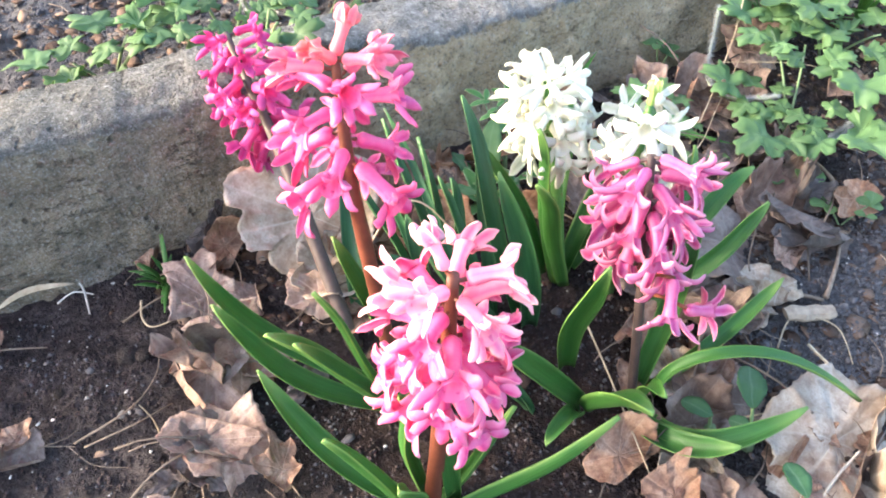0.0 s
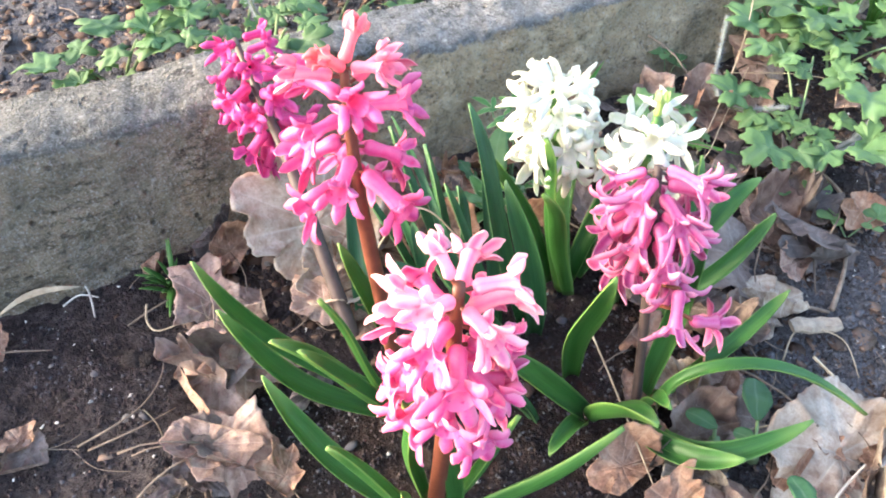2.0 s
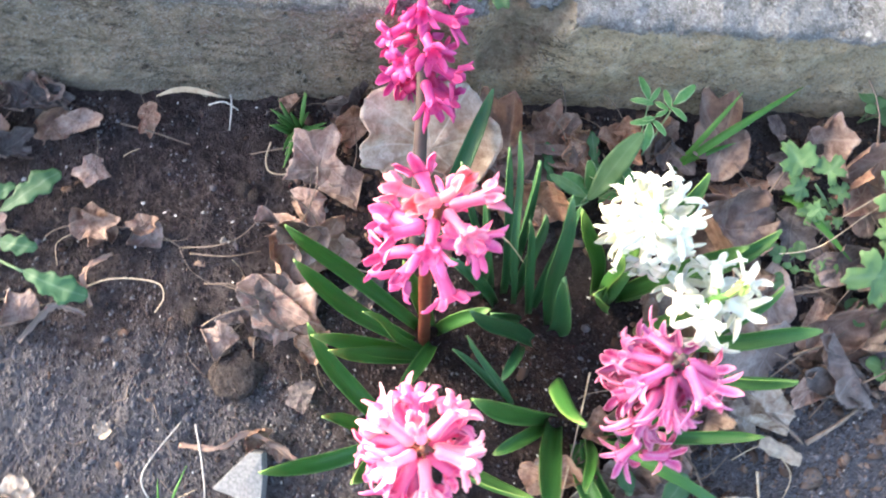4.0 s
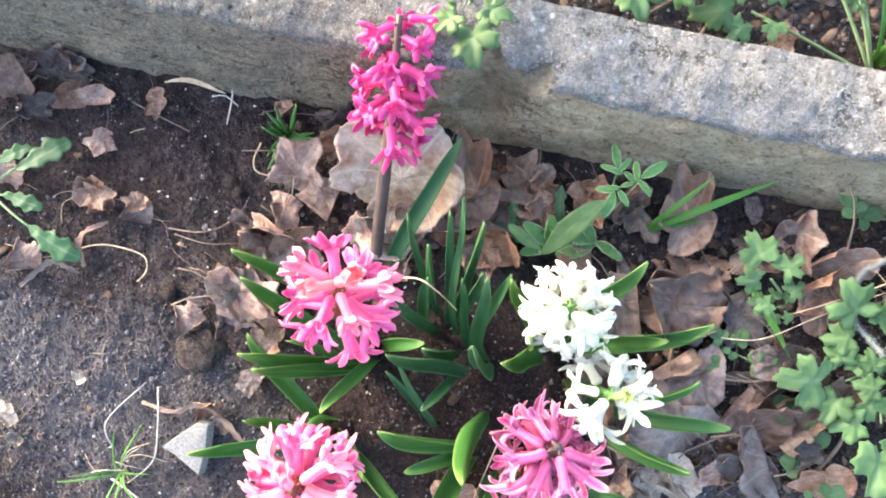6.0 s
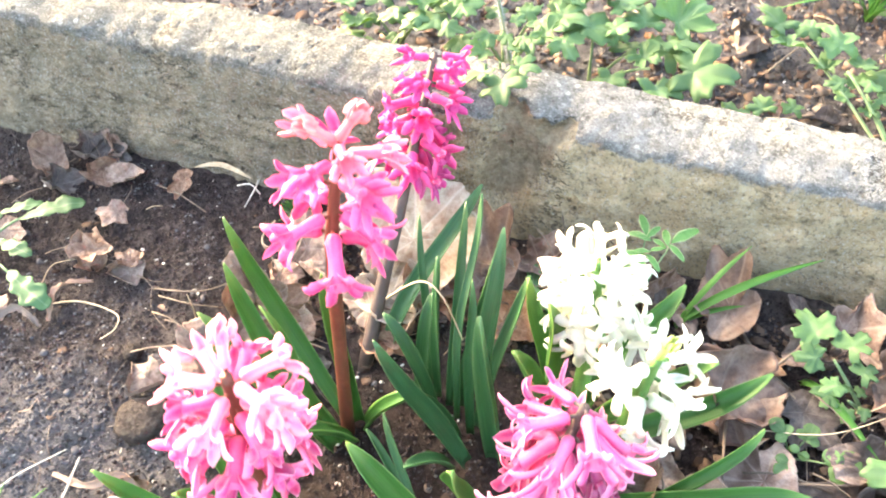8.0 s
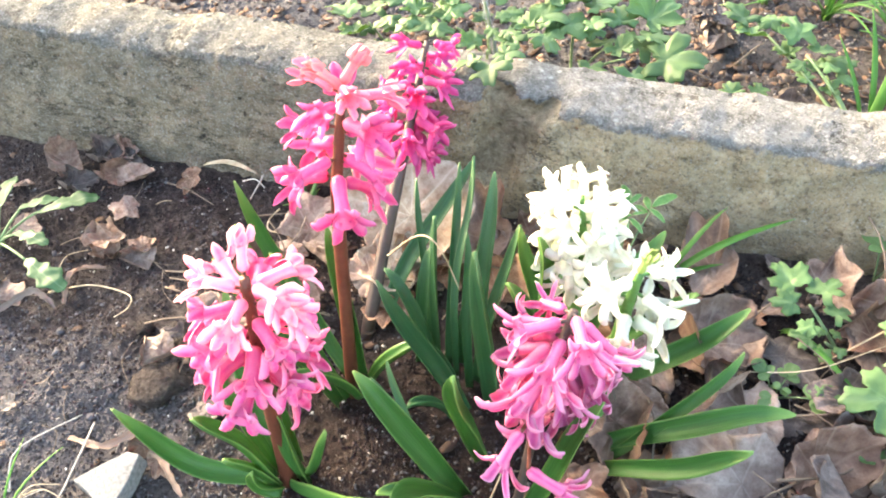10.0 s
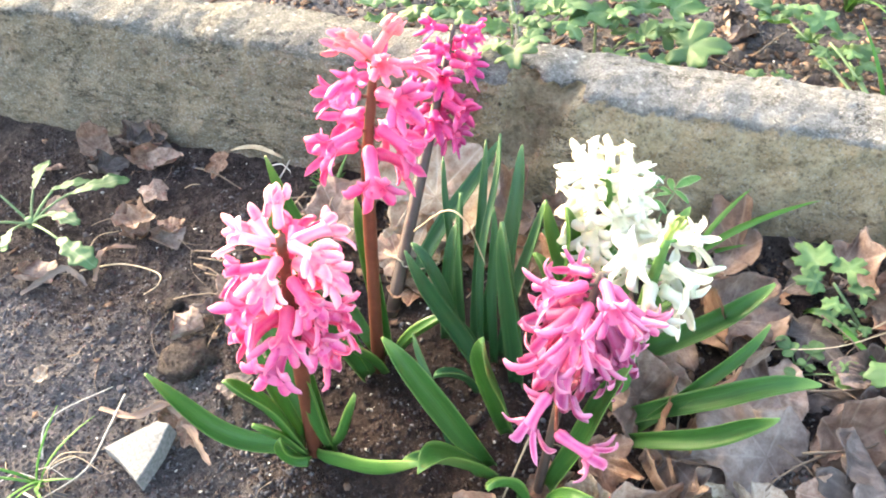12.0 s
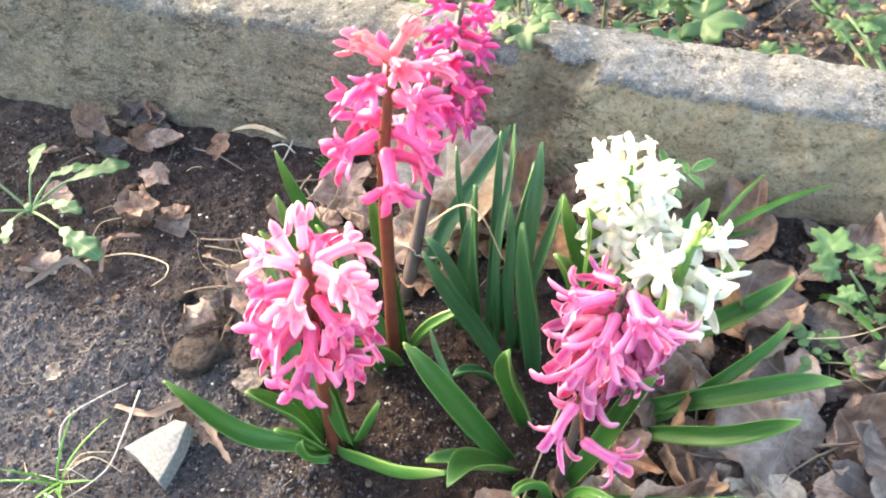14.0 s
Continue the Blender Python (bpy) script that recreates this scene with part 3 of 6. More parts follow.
def hyacinth(label, base, low, top, count, florets, stem_material, r0, r1, seed, reach=0.034, rise=(-40, 20), taper=0.8, buds=0.86, start=0.0, crown=None, bare=None):
    """One plant: bent flower stalk, bells in a loose spiral from low to top. Leaves are added to it later."""
    base, low, top = Vector(base), Vector(low), Vector(top)
    rng = random.Random(seed)
    plant = thing("hyacinth", *base, label, "hyacinth", "hyacinths in the bed")
    b0, l0, t0 = Vector((0, 0, -0.01)), low - base, top - base
    axis = bezier(b0, l0 * 0.45, l0 + (l0 - t0) * 0.12, l0, 8)[:-1] + bezier(l0, l0 + (t0 - l0) * 0.33, l0 + (t0 - l0) * 0.66, t0, 8)
    V, F = tube(axis, [(r0 + (r1 - r0) * (i / (len(axis) - 1)) ** 1.4) * (1 + 0.04 * math.sin(i * 1.7)) for i in range(len(axis))], 12)
    mesh_object("flower_stem", V, F, stem_material, plant)
    d = (t0 - l0).normalized()
    s1 = (Vector((1, 0, 0)) - d * d.x).normalized()
    s2 = d.cross(s1)
    up = (d * 0.45 + Vector((0, 0, 0.55))).normalized()
    opened, young = florets
    for i in range(count):
        q = (i + 0.5) / count
        a = start + i * 2.399963 + rng.uniform(-0.3, 0.3)
        p = l0.lerp(t0, q)
        radial = s1 * math.cos(a) + s2 * math.sin(a)
        if bare and radial.x * bare[0] + radial.y * bare[1] > 0.92:
            continue
        is_bud = q > buds
        el = radians(58 + rng.uniform(-10, 14) if is_bud else rise[0] + (rise[1] - rise[0]) * q ** 1.3 + rng.uniform(-14, 14))
        direction = (radial * math.cos(el) + up * math.sin(el)).normalized()
        meshes = (young if is_bud else crown if crown and q > 0.66 + rng.uniform(0, 0.2) else opened)[rng.randrange(3 if is_bud else 6)]
        scale = (0.8 if is_bud else 1.0) * (reach / 0.032) * (1 - (1 - taper) * q ** 2) * rng.uniform(0.88, 1.12)
        foot = p + radial * 0.0035 + direction * 0.0025
        put_floret(plant, meshes, foot, direction, scale, rng.uniform(-35, 35))
        pv, pf = tube([p, p + radial * 0.0025, foot + direction * 0.001], [0.0012, 0.0010, 0.0012], 5)
        mesh_object("flower_stalk", pv, pf, stem_material, plant)
    return plant


def strap(plant, foot, tip, width, rise=0.5, bow=0.35, roll=0.0, material=None, via=None, face=None):
    """One fleshy channelled strap leaf of a plant, from its foot to its tip (world metres). rise: how steeply it leaves
    the ground; via: a point half way along instead; face: where its upper side looks."""
    o = plant.matrix_basis.translation
    a, b = Vector(foot) - o, Vector(tip) - o
    ln = (b - a).length
    flat = Vector((b.x - a.x, b.y - a.y, 0))
    h = flat.normalized() if flat.length > 1e-4 else Vector((0, -1, 0))
    if via:
        c = (Vector(via) - o) * 2 - (a + b) / 2
        pts = bezier(a, a.lerp(c, 2 / 3), b.lerp(c, 2 / 3), b, 20)
    else:
        p1 = a + Vector((0, 0, 1)) * ln * rise + h * ln * 0.12
        p2 = a.lerp(b, 0.72) + Vector((0, 0, 1)) * ln * bow * 0.5
        pts = bezier(a, p1, p2, b, 20)
    n = len(pts)
    rng = random.Random(int(1000 * (b.x + 3 * b.y + 7 * b.z)))
    sway = Vector((rng.uniform(-1, 1), rng.uniform(-1, 1), 0)) * 0.02 * ln
    pts = [p + sway * math.sin(math.pi * i / (n - 1)) * math.sin(1.6 * i / (n - 1) * math.pi) for i, p in enumerate(pts)]
    widths, normals = [], []
    roll += rng.uniform(-30, 30)
    for i, p in enumerate(pts):
        q = i / (n - 1)
        w = width * 0.82 * (0.60 + 0.44 * math.sin(math.pi * min(1, 0.10 + q * 0.92)))
        if q > 0.70:
            w *= max(0.06, 1 - ((q - 0.70) / 0.30) ** 2.4) ** 0.55
        widths.append(w)
        dd = (pts[min(i + 1, n - 1)] - pts[max(i - 1, 0)]).normalized()
        up = Vector(face) if face else Vector((0, 0, 1)) * 0.9 - h * 0.6
        nr = up - dd * up.dot(dd)
        if nr.length < 1e-3:
            nr = -h
        nr.normalize()
        normals.append(Matrix.Rotation(radians(roll * q), 3, dd) @ nr)
    V, F, A, L = ribbon(pts, widths, normals, 0.85, 0.0030, 9)
    return mesh_object("leaf", V, F, material or STRAP, plant, attrs={"across": A, "along": L})


crimson = floret_set(CRIMSON, CRIMSON, 36, 52, 0.0122, 0.0032, 0.0205)
coral = floret_set(CORAL, BUD, 32, 56, 0.0134, 0.0030, 0.0222)
rose = floret_set(PINK, SUNLIT_PINK, 34, 66, 0.0126, 0.0031, 0.0200)
salmon = floret_set(SALMON, BUD, 22, 30, 0.0112, 0.0031, 0.0225)
# upper bells of the rose spike, painted paler as if in full sun
sunlit_rose = floret_set(SUNLIT_PINK, SUNLIT_PINK, 30, 58, 0.0124, 0.0032, 0.0200)
mauve = floret_set(MAGENTA, MAGENTA, 28, 84, 0.0175, 0.0028, 0.0245)
white = floret_set(WHITE, WHITE, 42, 62, 0.0170, 0.0029, 0.0160)

h_crimson = hyacinth("crimson-pink hyacinth leaning over against the concrete kerb", (0.008, 0.125, 0), (0.011, 0.246, 0.088), (0.0085, 0.322, 0.132), 22, crimson, STEM_DUN, 0.0055, 0.0022, 1, 0.0320, rise=(-32, 0), buds=2)
h_coral = hyacinth("tall coral-pink hyacinth with a red-brown stem and salmon buds", (0.018, 0.072, 0), (0.0188, 0.117, 0.164), (0.026, 0.137, 0.226), 16, coral, STEM_RED, 0.0048, 0.0022, 2, 0.0350, rise=(-28, 30), start=0.6, buds=2, bare=(0.0, -1.0), crown=salmon[0])
h_rose = hyacinth("pale rose-pink hyacinth in bright sun, dense bells", (0.0, -0.002, 0), (0.0145, 0.004, 0.130), (0.022, 0.010, 0.203), 28, rose, STEM_RED, 0.0050, 0.0026, 3, 0.0350, rise=(-22, 26), buds=0.95, crown=sunlit_rose[0])
h_mauve = hyacinth("mauve-pink hyacinth with narrow curled petals leaning outwards", (0.152, 0.004, 0), (0.1645, 0.044, 0.118), (0.1735, 0.063, 0.157), 24, mauve, STEM_DUN, 0.0031, 0.0024, 4, 0.0345, rise=(-50, -8), buds=2)
h_white = hyacinth("white hyacinth with a dense head of star-shaped bells", (0.165, 0.112, 0), (0.167, 0.142, 0.106), (0.1625, 0.152, 0.151), 21, white, STEM_GREEN, 0.0062, 0.0012, 5, 0.0335, rise=(-25, 42), buds=2)
h_white_small = hyacinth("smaller white hyacinth with a green unopened bud at its top", (0.190, 0.085, 0), (0.198, 0.097, 0.112), (0.203, 0.101, 0.152), 9, white, STEM_GREEN, 0.0052, 0.0022, 6, 0.034, rise=(-30, 15), buds=2)
h_leaves = thing("hyacinth", 0.095, 0.112, 0, "flowerless hyacinth clump of upright dark green strap leaves", "hyacinth", "hyacinths in the bed")

# two salmon buds at the top of the coral spike
put_floret(h_coral, coral[1][0], Vector((0.0070, 0.0640, 0.224)), Vector((-0.50, -0.22, 0.82)).normalized(), 0.80, 0)
put_floret(h_coral, coral[1][1], Vector((0.0085, 0.0655, 0.226)), Vector((0.46, 0.16, 0.86)).normalized(), 0.82, 40)
# two bells hanging low on the mauve spike, and the green bud of the small white one
put_floret(h_mauve, mauve[0][1], Vector((0.006, 0.006, 0.116)), Vector((-0.50, -0.60, -0.62)).normalized(), 0.95, 20)
put_floret(h_mauve, mauve[0][2], Vector((0.0120, -0.004, 0.096)), Vector((0.82, -0.22, -0.50)).normalized(), 0.95, 70)
for a, b in (((0.007, 0.028, 0.092), (0.006, 0.006, 0.117)), ((0.007, 0.024, 0.082), (0.012, -0.004, 0.097))):
    pv, pf = tube([Vector(a), (Vector(a) + Vector(b)) / 2 + Vector((0, 0, 0.002)), Vector(b)], [0.0012, 0.0011, 0.0012], 6)
    mesh_object("flower_stalk", pv, pf, STEM_RED, h_mauve)
bud_tip = floret_meshes(GREEN_BUD, 0.016, 1, 0.008, 0.0030, -14, 77)
bud_ob = put_floret(h_white_small, bud_tip, Vector((0.0128, 0.0162, 0.152)), Vector((0.12, 0.1, 1)).normalized(), 0.62, 0)
bud_ob["label"] = "closed yellow-green flower bud"

# leaves: plant, foot, tip, half width, rise, bow, roll
for plant, foot, tip, w, rise, bow, roll in (
    (h_coral, (0.010, 0.062, 0), (-0.051, 0.069, 0.132), 0.0075, 0.40, 0.10, 10),
    (h_coral, (0.012, 0.060, 0), (-0.040, 0.060, 0.128), 0.0072, 0.30, 0.00, -10),
    (h_coral, (0.016, 0.066, 0), (-0.020, 0.085, 0.128), 0.0040, 0.30, -0.05, 40),
    (h_coral, (0.022, 0.085, 0), (0.004, 0.118, 0.125), 0.0065, 0.50, 0.15, -30),
    (h_coral, (0.024, 0.068, 0), (0.003, 0.030, 0.075), 0.0065, 0.50, 0.25, 10),
    (h_rose, (-0.010, 0.002, 0), (-0.045, 0.018, 0.104), 0.0062, 0.35, 0.10, 10),
    (h_rose, (-0.006, -0.006, 0), (-0.024, -0.023, 0.105), 0.0070, 0.55, 0.30, 0),
    (h_rose, (0.008, 0.002, 0), (0.049, -0.006, 0.095), 0.0048, 0.10, -0.35, 0),
    (h_rose, (0.002, 0.012, 0), (-0.004, 0.020, 0.110), 0.0065, 0.50, 0.10, 0),
    (h_rose, (-0.004, -0.008, 0), (-0.018, -0.024, 0.060), 0.0050, 0.40, 0.00, 30),
    (h_mauve, (0.160, 0.010, 0), (0.196, 0.034, 0.122), 0.0080, 0.40, 0.05, 10),
    (h_mauve, (0.148, -0.002, 0), (0.133, -0.030, 0.070), 0.0050, 0.55, 0.55, 40),
    (h_white, (0.160, 0.104, 0), (0.128, 0.102, 0.120), 0.0092, 0.45, 0.15, 0),
    (h_white, (0.152, 0.118, 0), (0.1225, 0.160, 0.108), 0.0070, 0.45, 0.10, 0),
    (h_white, (0.168, 0.128, 0), (0.215, 0.193, 0.092), 0.0085, 0.45, 0.15, 0),
    (h_white, (0.172, 0.114, 0), (0.240, 0.141, 0.095), 0.0085, 0.30, 0.10, 0),
    (h_white, (0.158, 0.112, 0), (0.142, 0.125, 0.140), 0.0080, 0.50, 0.15, 0),
    (h_crimson, (0.022, 0.150, 0), (0.063, 0.257, 0.072), 0.0080, 0.25, -0.05, -20),
    (h_leaves, (0.062, 0.122, 0), (0.040, 0.190, 0.108), 0.0034, 0.40, 0.00, 30),
    (h_leaves, (0.080, 0.114, 0), (0.071, 0.197, 0.123), 0.0042, 0.35, -0.05, 40),
    (h_leaves, (0.088, 0.106, 0), (0.078, 0.209, 0.120), 0.0034, 0.45, 0.05, -50),
    (h_leaves, (0.100, 0.098, 0), (0.088, 0.153, 0.102), 0.0042, 0.40, 0.05, 20),
    (h_leaves, (0.102, 0.076, 0), (0.048, 0.089, 0.115), 0.0075, 0.20, -0.15, 0),
    (h_leaves, (0.060, 0.110, 0), (0.062, 0.148, 0.085), 0.0060, 0.50, 0.20, -10),
    (h_coral, (0.030, 0.082, 0), (0.067, 0.096, 0.045), 0.0065, 0.35, 0.20, 0),
    (h_mauve, (0.112, 0.010, 0), (0.072, -0.010, 0.034), 0.0062, 0.40, 0.30, 0),
    (h_leaves, (0.086, 0.030, 0), (0.040, 0.066, 0.036), 0.0036, 0.30, 0.20, 20),
    (h_leaves, (0.088, 0.026, 0), (0.050, 0.076, 0.046), 0.0034, 0.35, 0.15, -30),
    (h_leaves, (0.094, 0.070, 0), (0.076, 0.044, 0.050), 0.0050, 0.50, 0.35, 20),
    (h_leaves, (0.090, 0.116, 0), (0.101, 0.160, 0.088), 0.0050, 0.55, 0.30, 45),
    (h_leaves, (0.104, 0.104, 0), (0.122, 0.163, 0.107), 0.0052, 0.30, 0.05, -35),
    (h_leaves, (0.072, 0.104, 0), (0.034, 0.128, 0.078), 0.0056, 0.60, 0.45, 25),
    (h_leaves, (0.084, 0.122, 0), (0.095, 0.196, 0.098), 0.0044, 0.30, 0.10, 60),
    (h_leaves, (0.092, 0.090, 0), (0.066, 0.092, 0.052), 0.0054, 0.70, 0.50, -20),
    (h_leaves, (0.070, 0.118, 0), (0.058, 0.172, 0.092), 0.0040, 0.35, 0.25, -60),
):
    strap(plant, foot, tip, w, rise, bow, roll, STRAP_BLUE if plant is h_leaves or plant is h_crimson else STRAP)


# leaves with a known half-way point: plant, foot, half-way, tip, half width, where the upper side looks
for plant, foot, via, tip, w, face in (
    (h_coral, (0.012, 0.085, 0), (-0.046, 0.124, 0.052), (-0.072, 0.138, 0.130), 0.0074, (0.5, -0.4, 0.8)),
    (h_coral, (0.008, 0.072, 0), (-0.045, 0.100, 0.045), (-0.069, 0.119, 0.107), 0.0082, (0.5, -0.4, 0.8)),
    (h_rose, (0.006, -0.006, 0), (0.046, -0.024, 0.034), (0.096, -0.033, 0.087), 0.0085, (0.2, 0.9, 0.4)),
    (h_rose, (-0.006, 0.006, 0), (-0.040, 0.042, 0.036), (-0.060, 0.078, 0.092), 0.0085, (0.5, -0.5, 0.8)),
    (h_rose, (-0.006, -0.004, 0.004), (-0.056, -0.018, 0.026), (-0.087, -0.021, 0.085), 0.0080, (0.4, -0.3, 0.9)),
    (h_mauve, (0.126, 0.046, 0.0), (0.118, 0.036, 0.074), (0.119, 0.020, 0.138), 0.0092, (-0.2, -0.9, 0.35)),
    (h_mauve, (0.118, 0.018, 0.0), (0.082, 0.024, 0.058), (0.052, 0.032, 0.100), 0.0092, (0.3, -0.75, 0.6)),
    (h_mauve, (0.120, 0.008, 0.004), (0.106, -0.018, 0.068), (0.103, -0.046, 0.106), 0.0100, (0.0, 0.2, 1.0)),
    (h_mauve, (0.146, 0.000, 0.0), (0.165, -0.046, 0.012), (0.222, -0.063, 0.035), 0.0085, (0.2, -0.2, 1.0)),
    (h_mauve, (0.140, -0.004, 0.0), (0.149, -0.040, 0.014), (0.170, -0.064, 0.035), 0.0092, (0.0, -0.2, 1.0)),
    (h_mauve, (0.164, 0.004, 0.0), (0.232, 0.008, 0.022), (0.266, 0.010, 0.050), 0.0060, (-0.3, -0.3, 0.9)),
    (h_mauve, (0.160, 0.000, 0.0), (0.200, -0.018, 0.050), (0.272, -0.070, 0.010), 0.0048, (0.2, -0.2, 1.0)),
    (h_white, (0.176, 0.116, 0.0), (0.236, 0.136, 0.034), (0.276, 0.159, 0.068), 0.0090, (-0.2, -0.6, 0.8)),
    (h_white_small, (0.200, 0.078, 0.0), (0.258, 0.082, 0.046), (0.304, 0.087, 0.066), 0.0082, (0.0, -0.5, 0.9)),
    (h_white_small, (0.204, 0.060, 0.0), (0.250, 0.052, 0.046), (0.279, 0.050, 0.078), 0.0074, (0.0, -0.5, 0.9)),
    (h_white_small, (0.206, 0.070, 0.0), (0.246, 0.092, 0.046), (0.272, 0.116, 0.078), 0.0050, (0.0, -0.6, 0.8)),
    (h_leaves, (0.118, 0.090, 0.0), (0.109, 0.122, 0.095), (0.107, 0.158, 0.156), 0.0066, (-0.3, -0.9, 0.3)),
    (h_leaves, (0.122, 0.086, 0.0), (0.118, 0.092, 0.070), (0.106, 0.110, 0.134), 0.0090, (-0.3, -0.9, 0.3)),
    (h_rose, (0.016, 0.000, 0.0), (0.014, 0.000, 0.050), (0.008, 0.004, 0.100), 0.0060, (-0.3, -0.9, 0.2)),
    (h_rose, (0.000, -0.010, 0.0), (-0.008, -0.016, 0.016), (-0.006, -0.020, 0.042), 0.0060, (0.0, -0.7, 0.7)),
):
    strap(plant, foot, tip, w, via=via, face=face, material=STRAP_BLUE if plant is h_leaves else STRAP)


# ---- fallen leaves ----
def dry_leaf_mesh(material, spokes, sinus, crumple, seed, slim=1.0, torn=0):
    """A dead leaf of unit radius: pointed toothed lobes, pleated between its veins, lobes curled by themselves, bent over
    a round back, creased and torn, with a thin double skin. spokes: (degrees from the tip, length) of its lobes."""
    rng = random.Random(seed)
    rings, seg = 15, 108
    off = Vector((rng.uniform(0, 50), rng.uniform(0, 50), 0))
    lobes = sorted((math.pi / 2 + radians(d + rng.uniform(-7, 7)), ln * rng.uniform(0.86, 1.08), rng.uniform(-0.35, 0.7) * crumple) for d, ln in spokes)
    corners = []
    for i, (at, ln, bend) in enumerate(lobes):
        nxt, nln, _ = lobes[(i + 1) % len(lobes)]
        gap = (nxt - at) % (2 * math.pi)
        corners += [(at, ln), (at + rng.uniform(0.14, 0.3) * gap, ln * rng.uniform(1 - sinus, 1.0 - 0.3 * sinus)),
                    (at + rng.uniform(0.40, 0.60) * gap, (1 - sinus) * min(ln, nln) * rng.uniform(0.85, 1.15)),
                    (at + rng.uniform(0.7, 0.86) * gap, nln * rng.uniform(1 - sinus, 1.0 - 0.3 * sinus))]
    corners = sorted((c % (2 * math.pi), r) for c, r in corners)
    outline = []
    tears = [(rng.uniform(0, 2 * math.pi), rng.uniform(0.42, 0.75)) for _ in range(torn)]
    for k in range(seg):
        a = 2 * math.pi * k / seg
        hi = next((i for i, c in enumerate(corners) if c[0] > a), 0)
        (a1, r1), (a2, r2) = corners[hi - 1], corners[hi]
        span, part = (a2 - a1) % (2 * math.pi), (a - a1) % (2 * math.pi)
        r = r1 * r2 * math.sin(span) / max(0.05, r1 * math.sin(part) + r2 * math.sin(span - part)) if 0.01 < span < 2.6 else r1
        for at, far in tears:
            if math.cos(a - at) > 0.2:
                r = min(r, far / math.cos(a - at) * (1 + 0.07 * noise.noise(Vector((a * 5, seed, 0)))))
        near = min(range(len(lobes)), key=lambda i: abs((a - lobes[i][0] + math.pi) % (2 * math.pi) - math.pi))
        away = abs((a - lobes[near][0] + math.pi) % (2 * math.pi) - math.pi) / (math.pi / len(lobes))
        outline.append((a, min(1.15, max(0.22, r)) * (1 + rng.uniform(-0.025, 0.02)), away, lobes[near][2]))
    lean, radius = rng.uniform(0, math.pi), rng.uniform(0.7, 1.8) / max(0.3, crumple)
    flaps = []
    for i in range(2):
        t = rng.uniform(0, 2 * math.pi)
        if rng.random() < 0.75 * crumple:
            flaps.append((math.cos(t), math.sin(t), rng.uniform(0.15, 0.5), radians(rng.uniform(35, 150))))
    creases = [(math.cos(t), math.sin(t), rng.uniform(-0.4, 0.4), rng.choice((-1, 1)) * rng.uniform(0.08, 0.24)) for t in (rng.uniform(0, math.pi) for _ in range(3))]
    V, F, vein = [], [], []
    ux, uy = math.cos(lean), math.sin(lean)
    for face in (1, -1):
        for i in range(rings + 1):
            q = i / rings
            for a, r, away, bend in outline:
                x, y = q * r * math.cos(a), q * r * math.sin(a)
                z = 0.07 * crumple * q * (min(1.0, away) - 0.4) + bend * max(0.0, q - 0.4) ** 1.6
                for nx, ny, shift, amp in creases:
                    z += crumple * amp * abs(nx * x + ny * y - shift)
                w = Vector((x, y, 0)) + off
                z += crumple * (0.10 * noise.noise(w * 1.7) + 0.055 * abs(noise.noise(w * 4.5)) + 0.028 * noise.noise(w * 9) + 0.012 * noise.noise(w * 22))
                across = (ux * x + uy * y) * slim
                along = -uy * x + ux * y
                th = across / radius
                c, z = math.sin(th) * (radius - z), radius - math.cos(th) * (radius - z)
                p = Vector((ux * c - uy * along, uy * c + ux * along, z + face * 0.004))
                for fx, fy, far, ang in flaps:
                    over = fx * p.x + fy * p.y - far
                    if over > 0:
                        th = ang * min(1.0, over / 0.14)
                        p = p - Vector((fx, fy, 0)) * over * (1 - math.cos(th)) + Vector((0, 0, over * math.sin(th)))
                V.append(p)
                vein.append(min(1, away * (0.35 + 1.6 * q)))
    half = (rings + 1) * seg
    for i in range(rings):
        for k in range(seg):
            a, b = i * seg + k, i * seg + (k + 1) % seg
            F.append((a, a + seg, b + seg, b))
            F.append((half + a, half + b, half + b + seg, half + a + seg))
    for k in range(seg):
        a, b = rings * seg + k, rings * seg + (k + 1) % seg
        F.append((a, half + a, half + b, b))
    return data_mesh("dry_leaf", V, F, material, {"vein": vein})


MAPLE = ((0, 1.0), (52, 0.92), (-52, 0.92), (112, 0.62), (-112, 0.62))
LINDEN = ((0, 1.0), (40, 0.95), (-40, 0.95), (85, 0.9), (-85, 0.9), (130, 0.8), (-130, 0.8))


def dry_set(material, seed):
    return [dry_leaf_mesh(material, (MAPLE, MAPLE, LINDEN)[i % 3], (0.26, 0.18, 0.08)[i % 3], 0.55 + 0.2 * (i % 4), seed + i, (1.0, 0.85, 0.7)[i % 3], (1, 2, 1)[i % 3]) for i in range(8)]


DRY = {
    "tan": (dry_set(DRY_TAN, 100), "tan crumpled dead leaf lying on the soil"),
    "brown": (dry_set(DRY_BROWN, 120), "brown curled dead leaf lying on the soil"),
    "grey": (dry_set(DRY_GREY, 140), "dark grey rotting dead leaf on the soil"),
    "pale": ([dry_leaf_mesh(DRY_PALE, LINDEN, 0.10, 0.8 + 0.35 * i, 163 + i) for i in range(3)], "large pale dead leaf lying on the soil"),
    "dull": (dry_set(DRY_SHRED, 180), "dull brown crinkled dead leaf lying on the soil"),
    "round": ([dry_leaf_mesh(DRY_PALE, LINDEN, 0.05, 0.66, 171)], "large pale round dead leaf propped against the kerb"),
}


sv, sf = tube([Vector((0, -0.30, 0.06)), Vector((0.02, -0.7, 0.08)), Vector((0.08, -1.0, 0.03)), Vector((0.2, -1.25, 0.02))], [0.020, 0.014, 0.012, 0.016], 6)
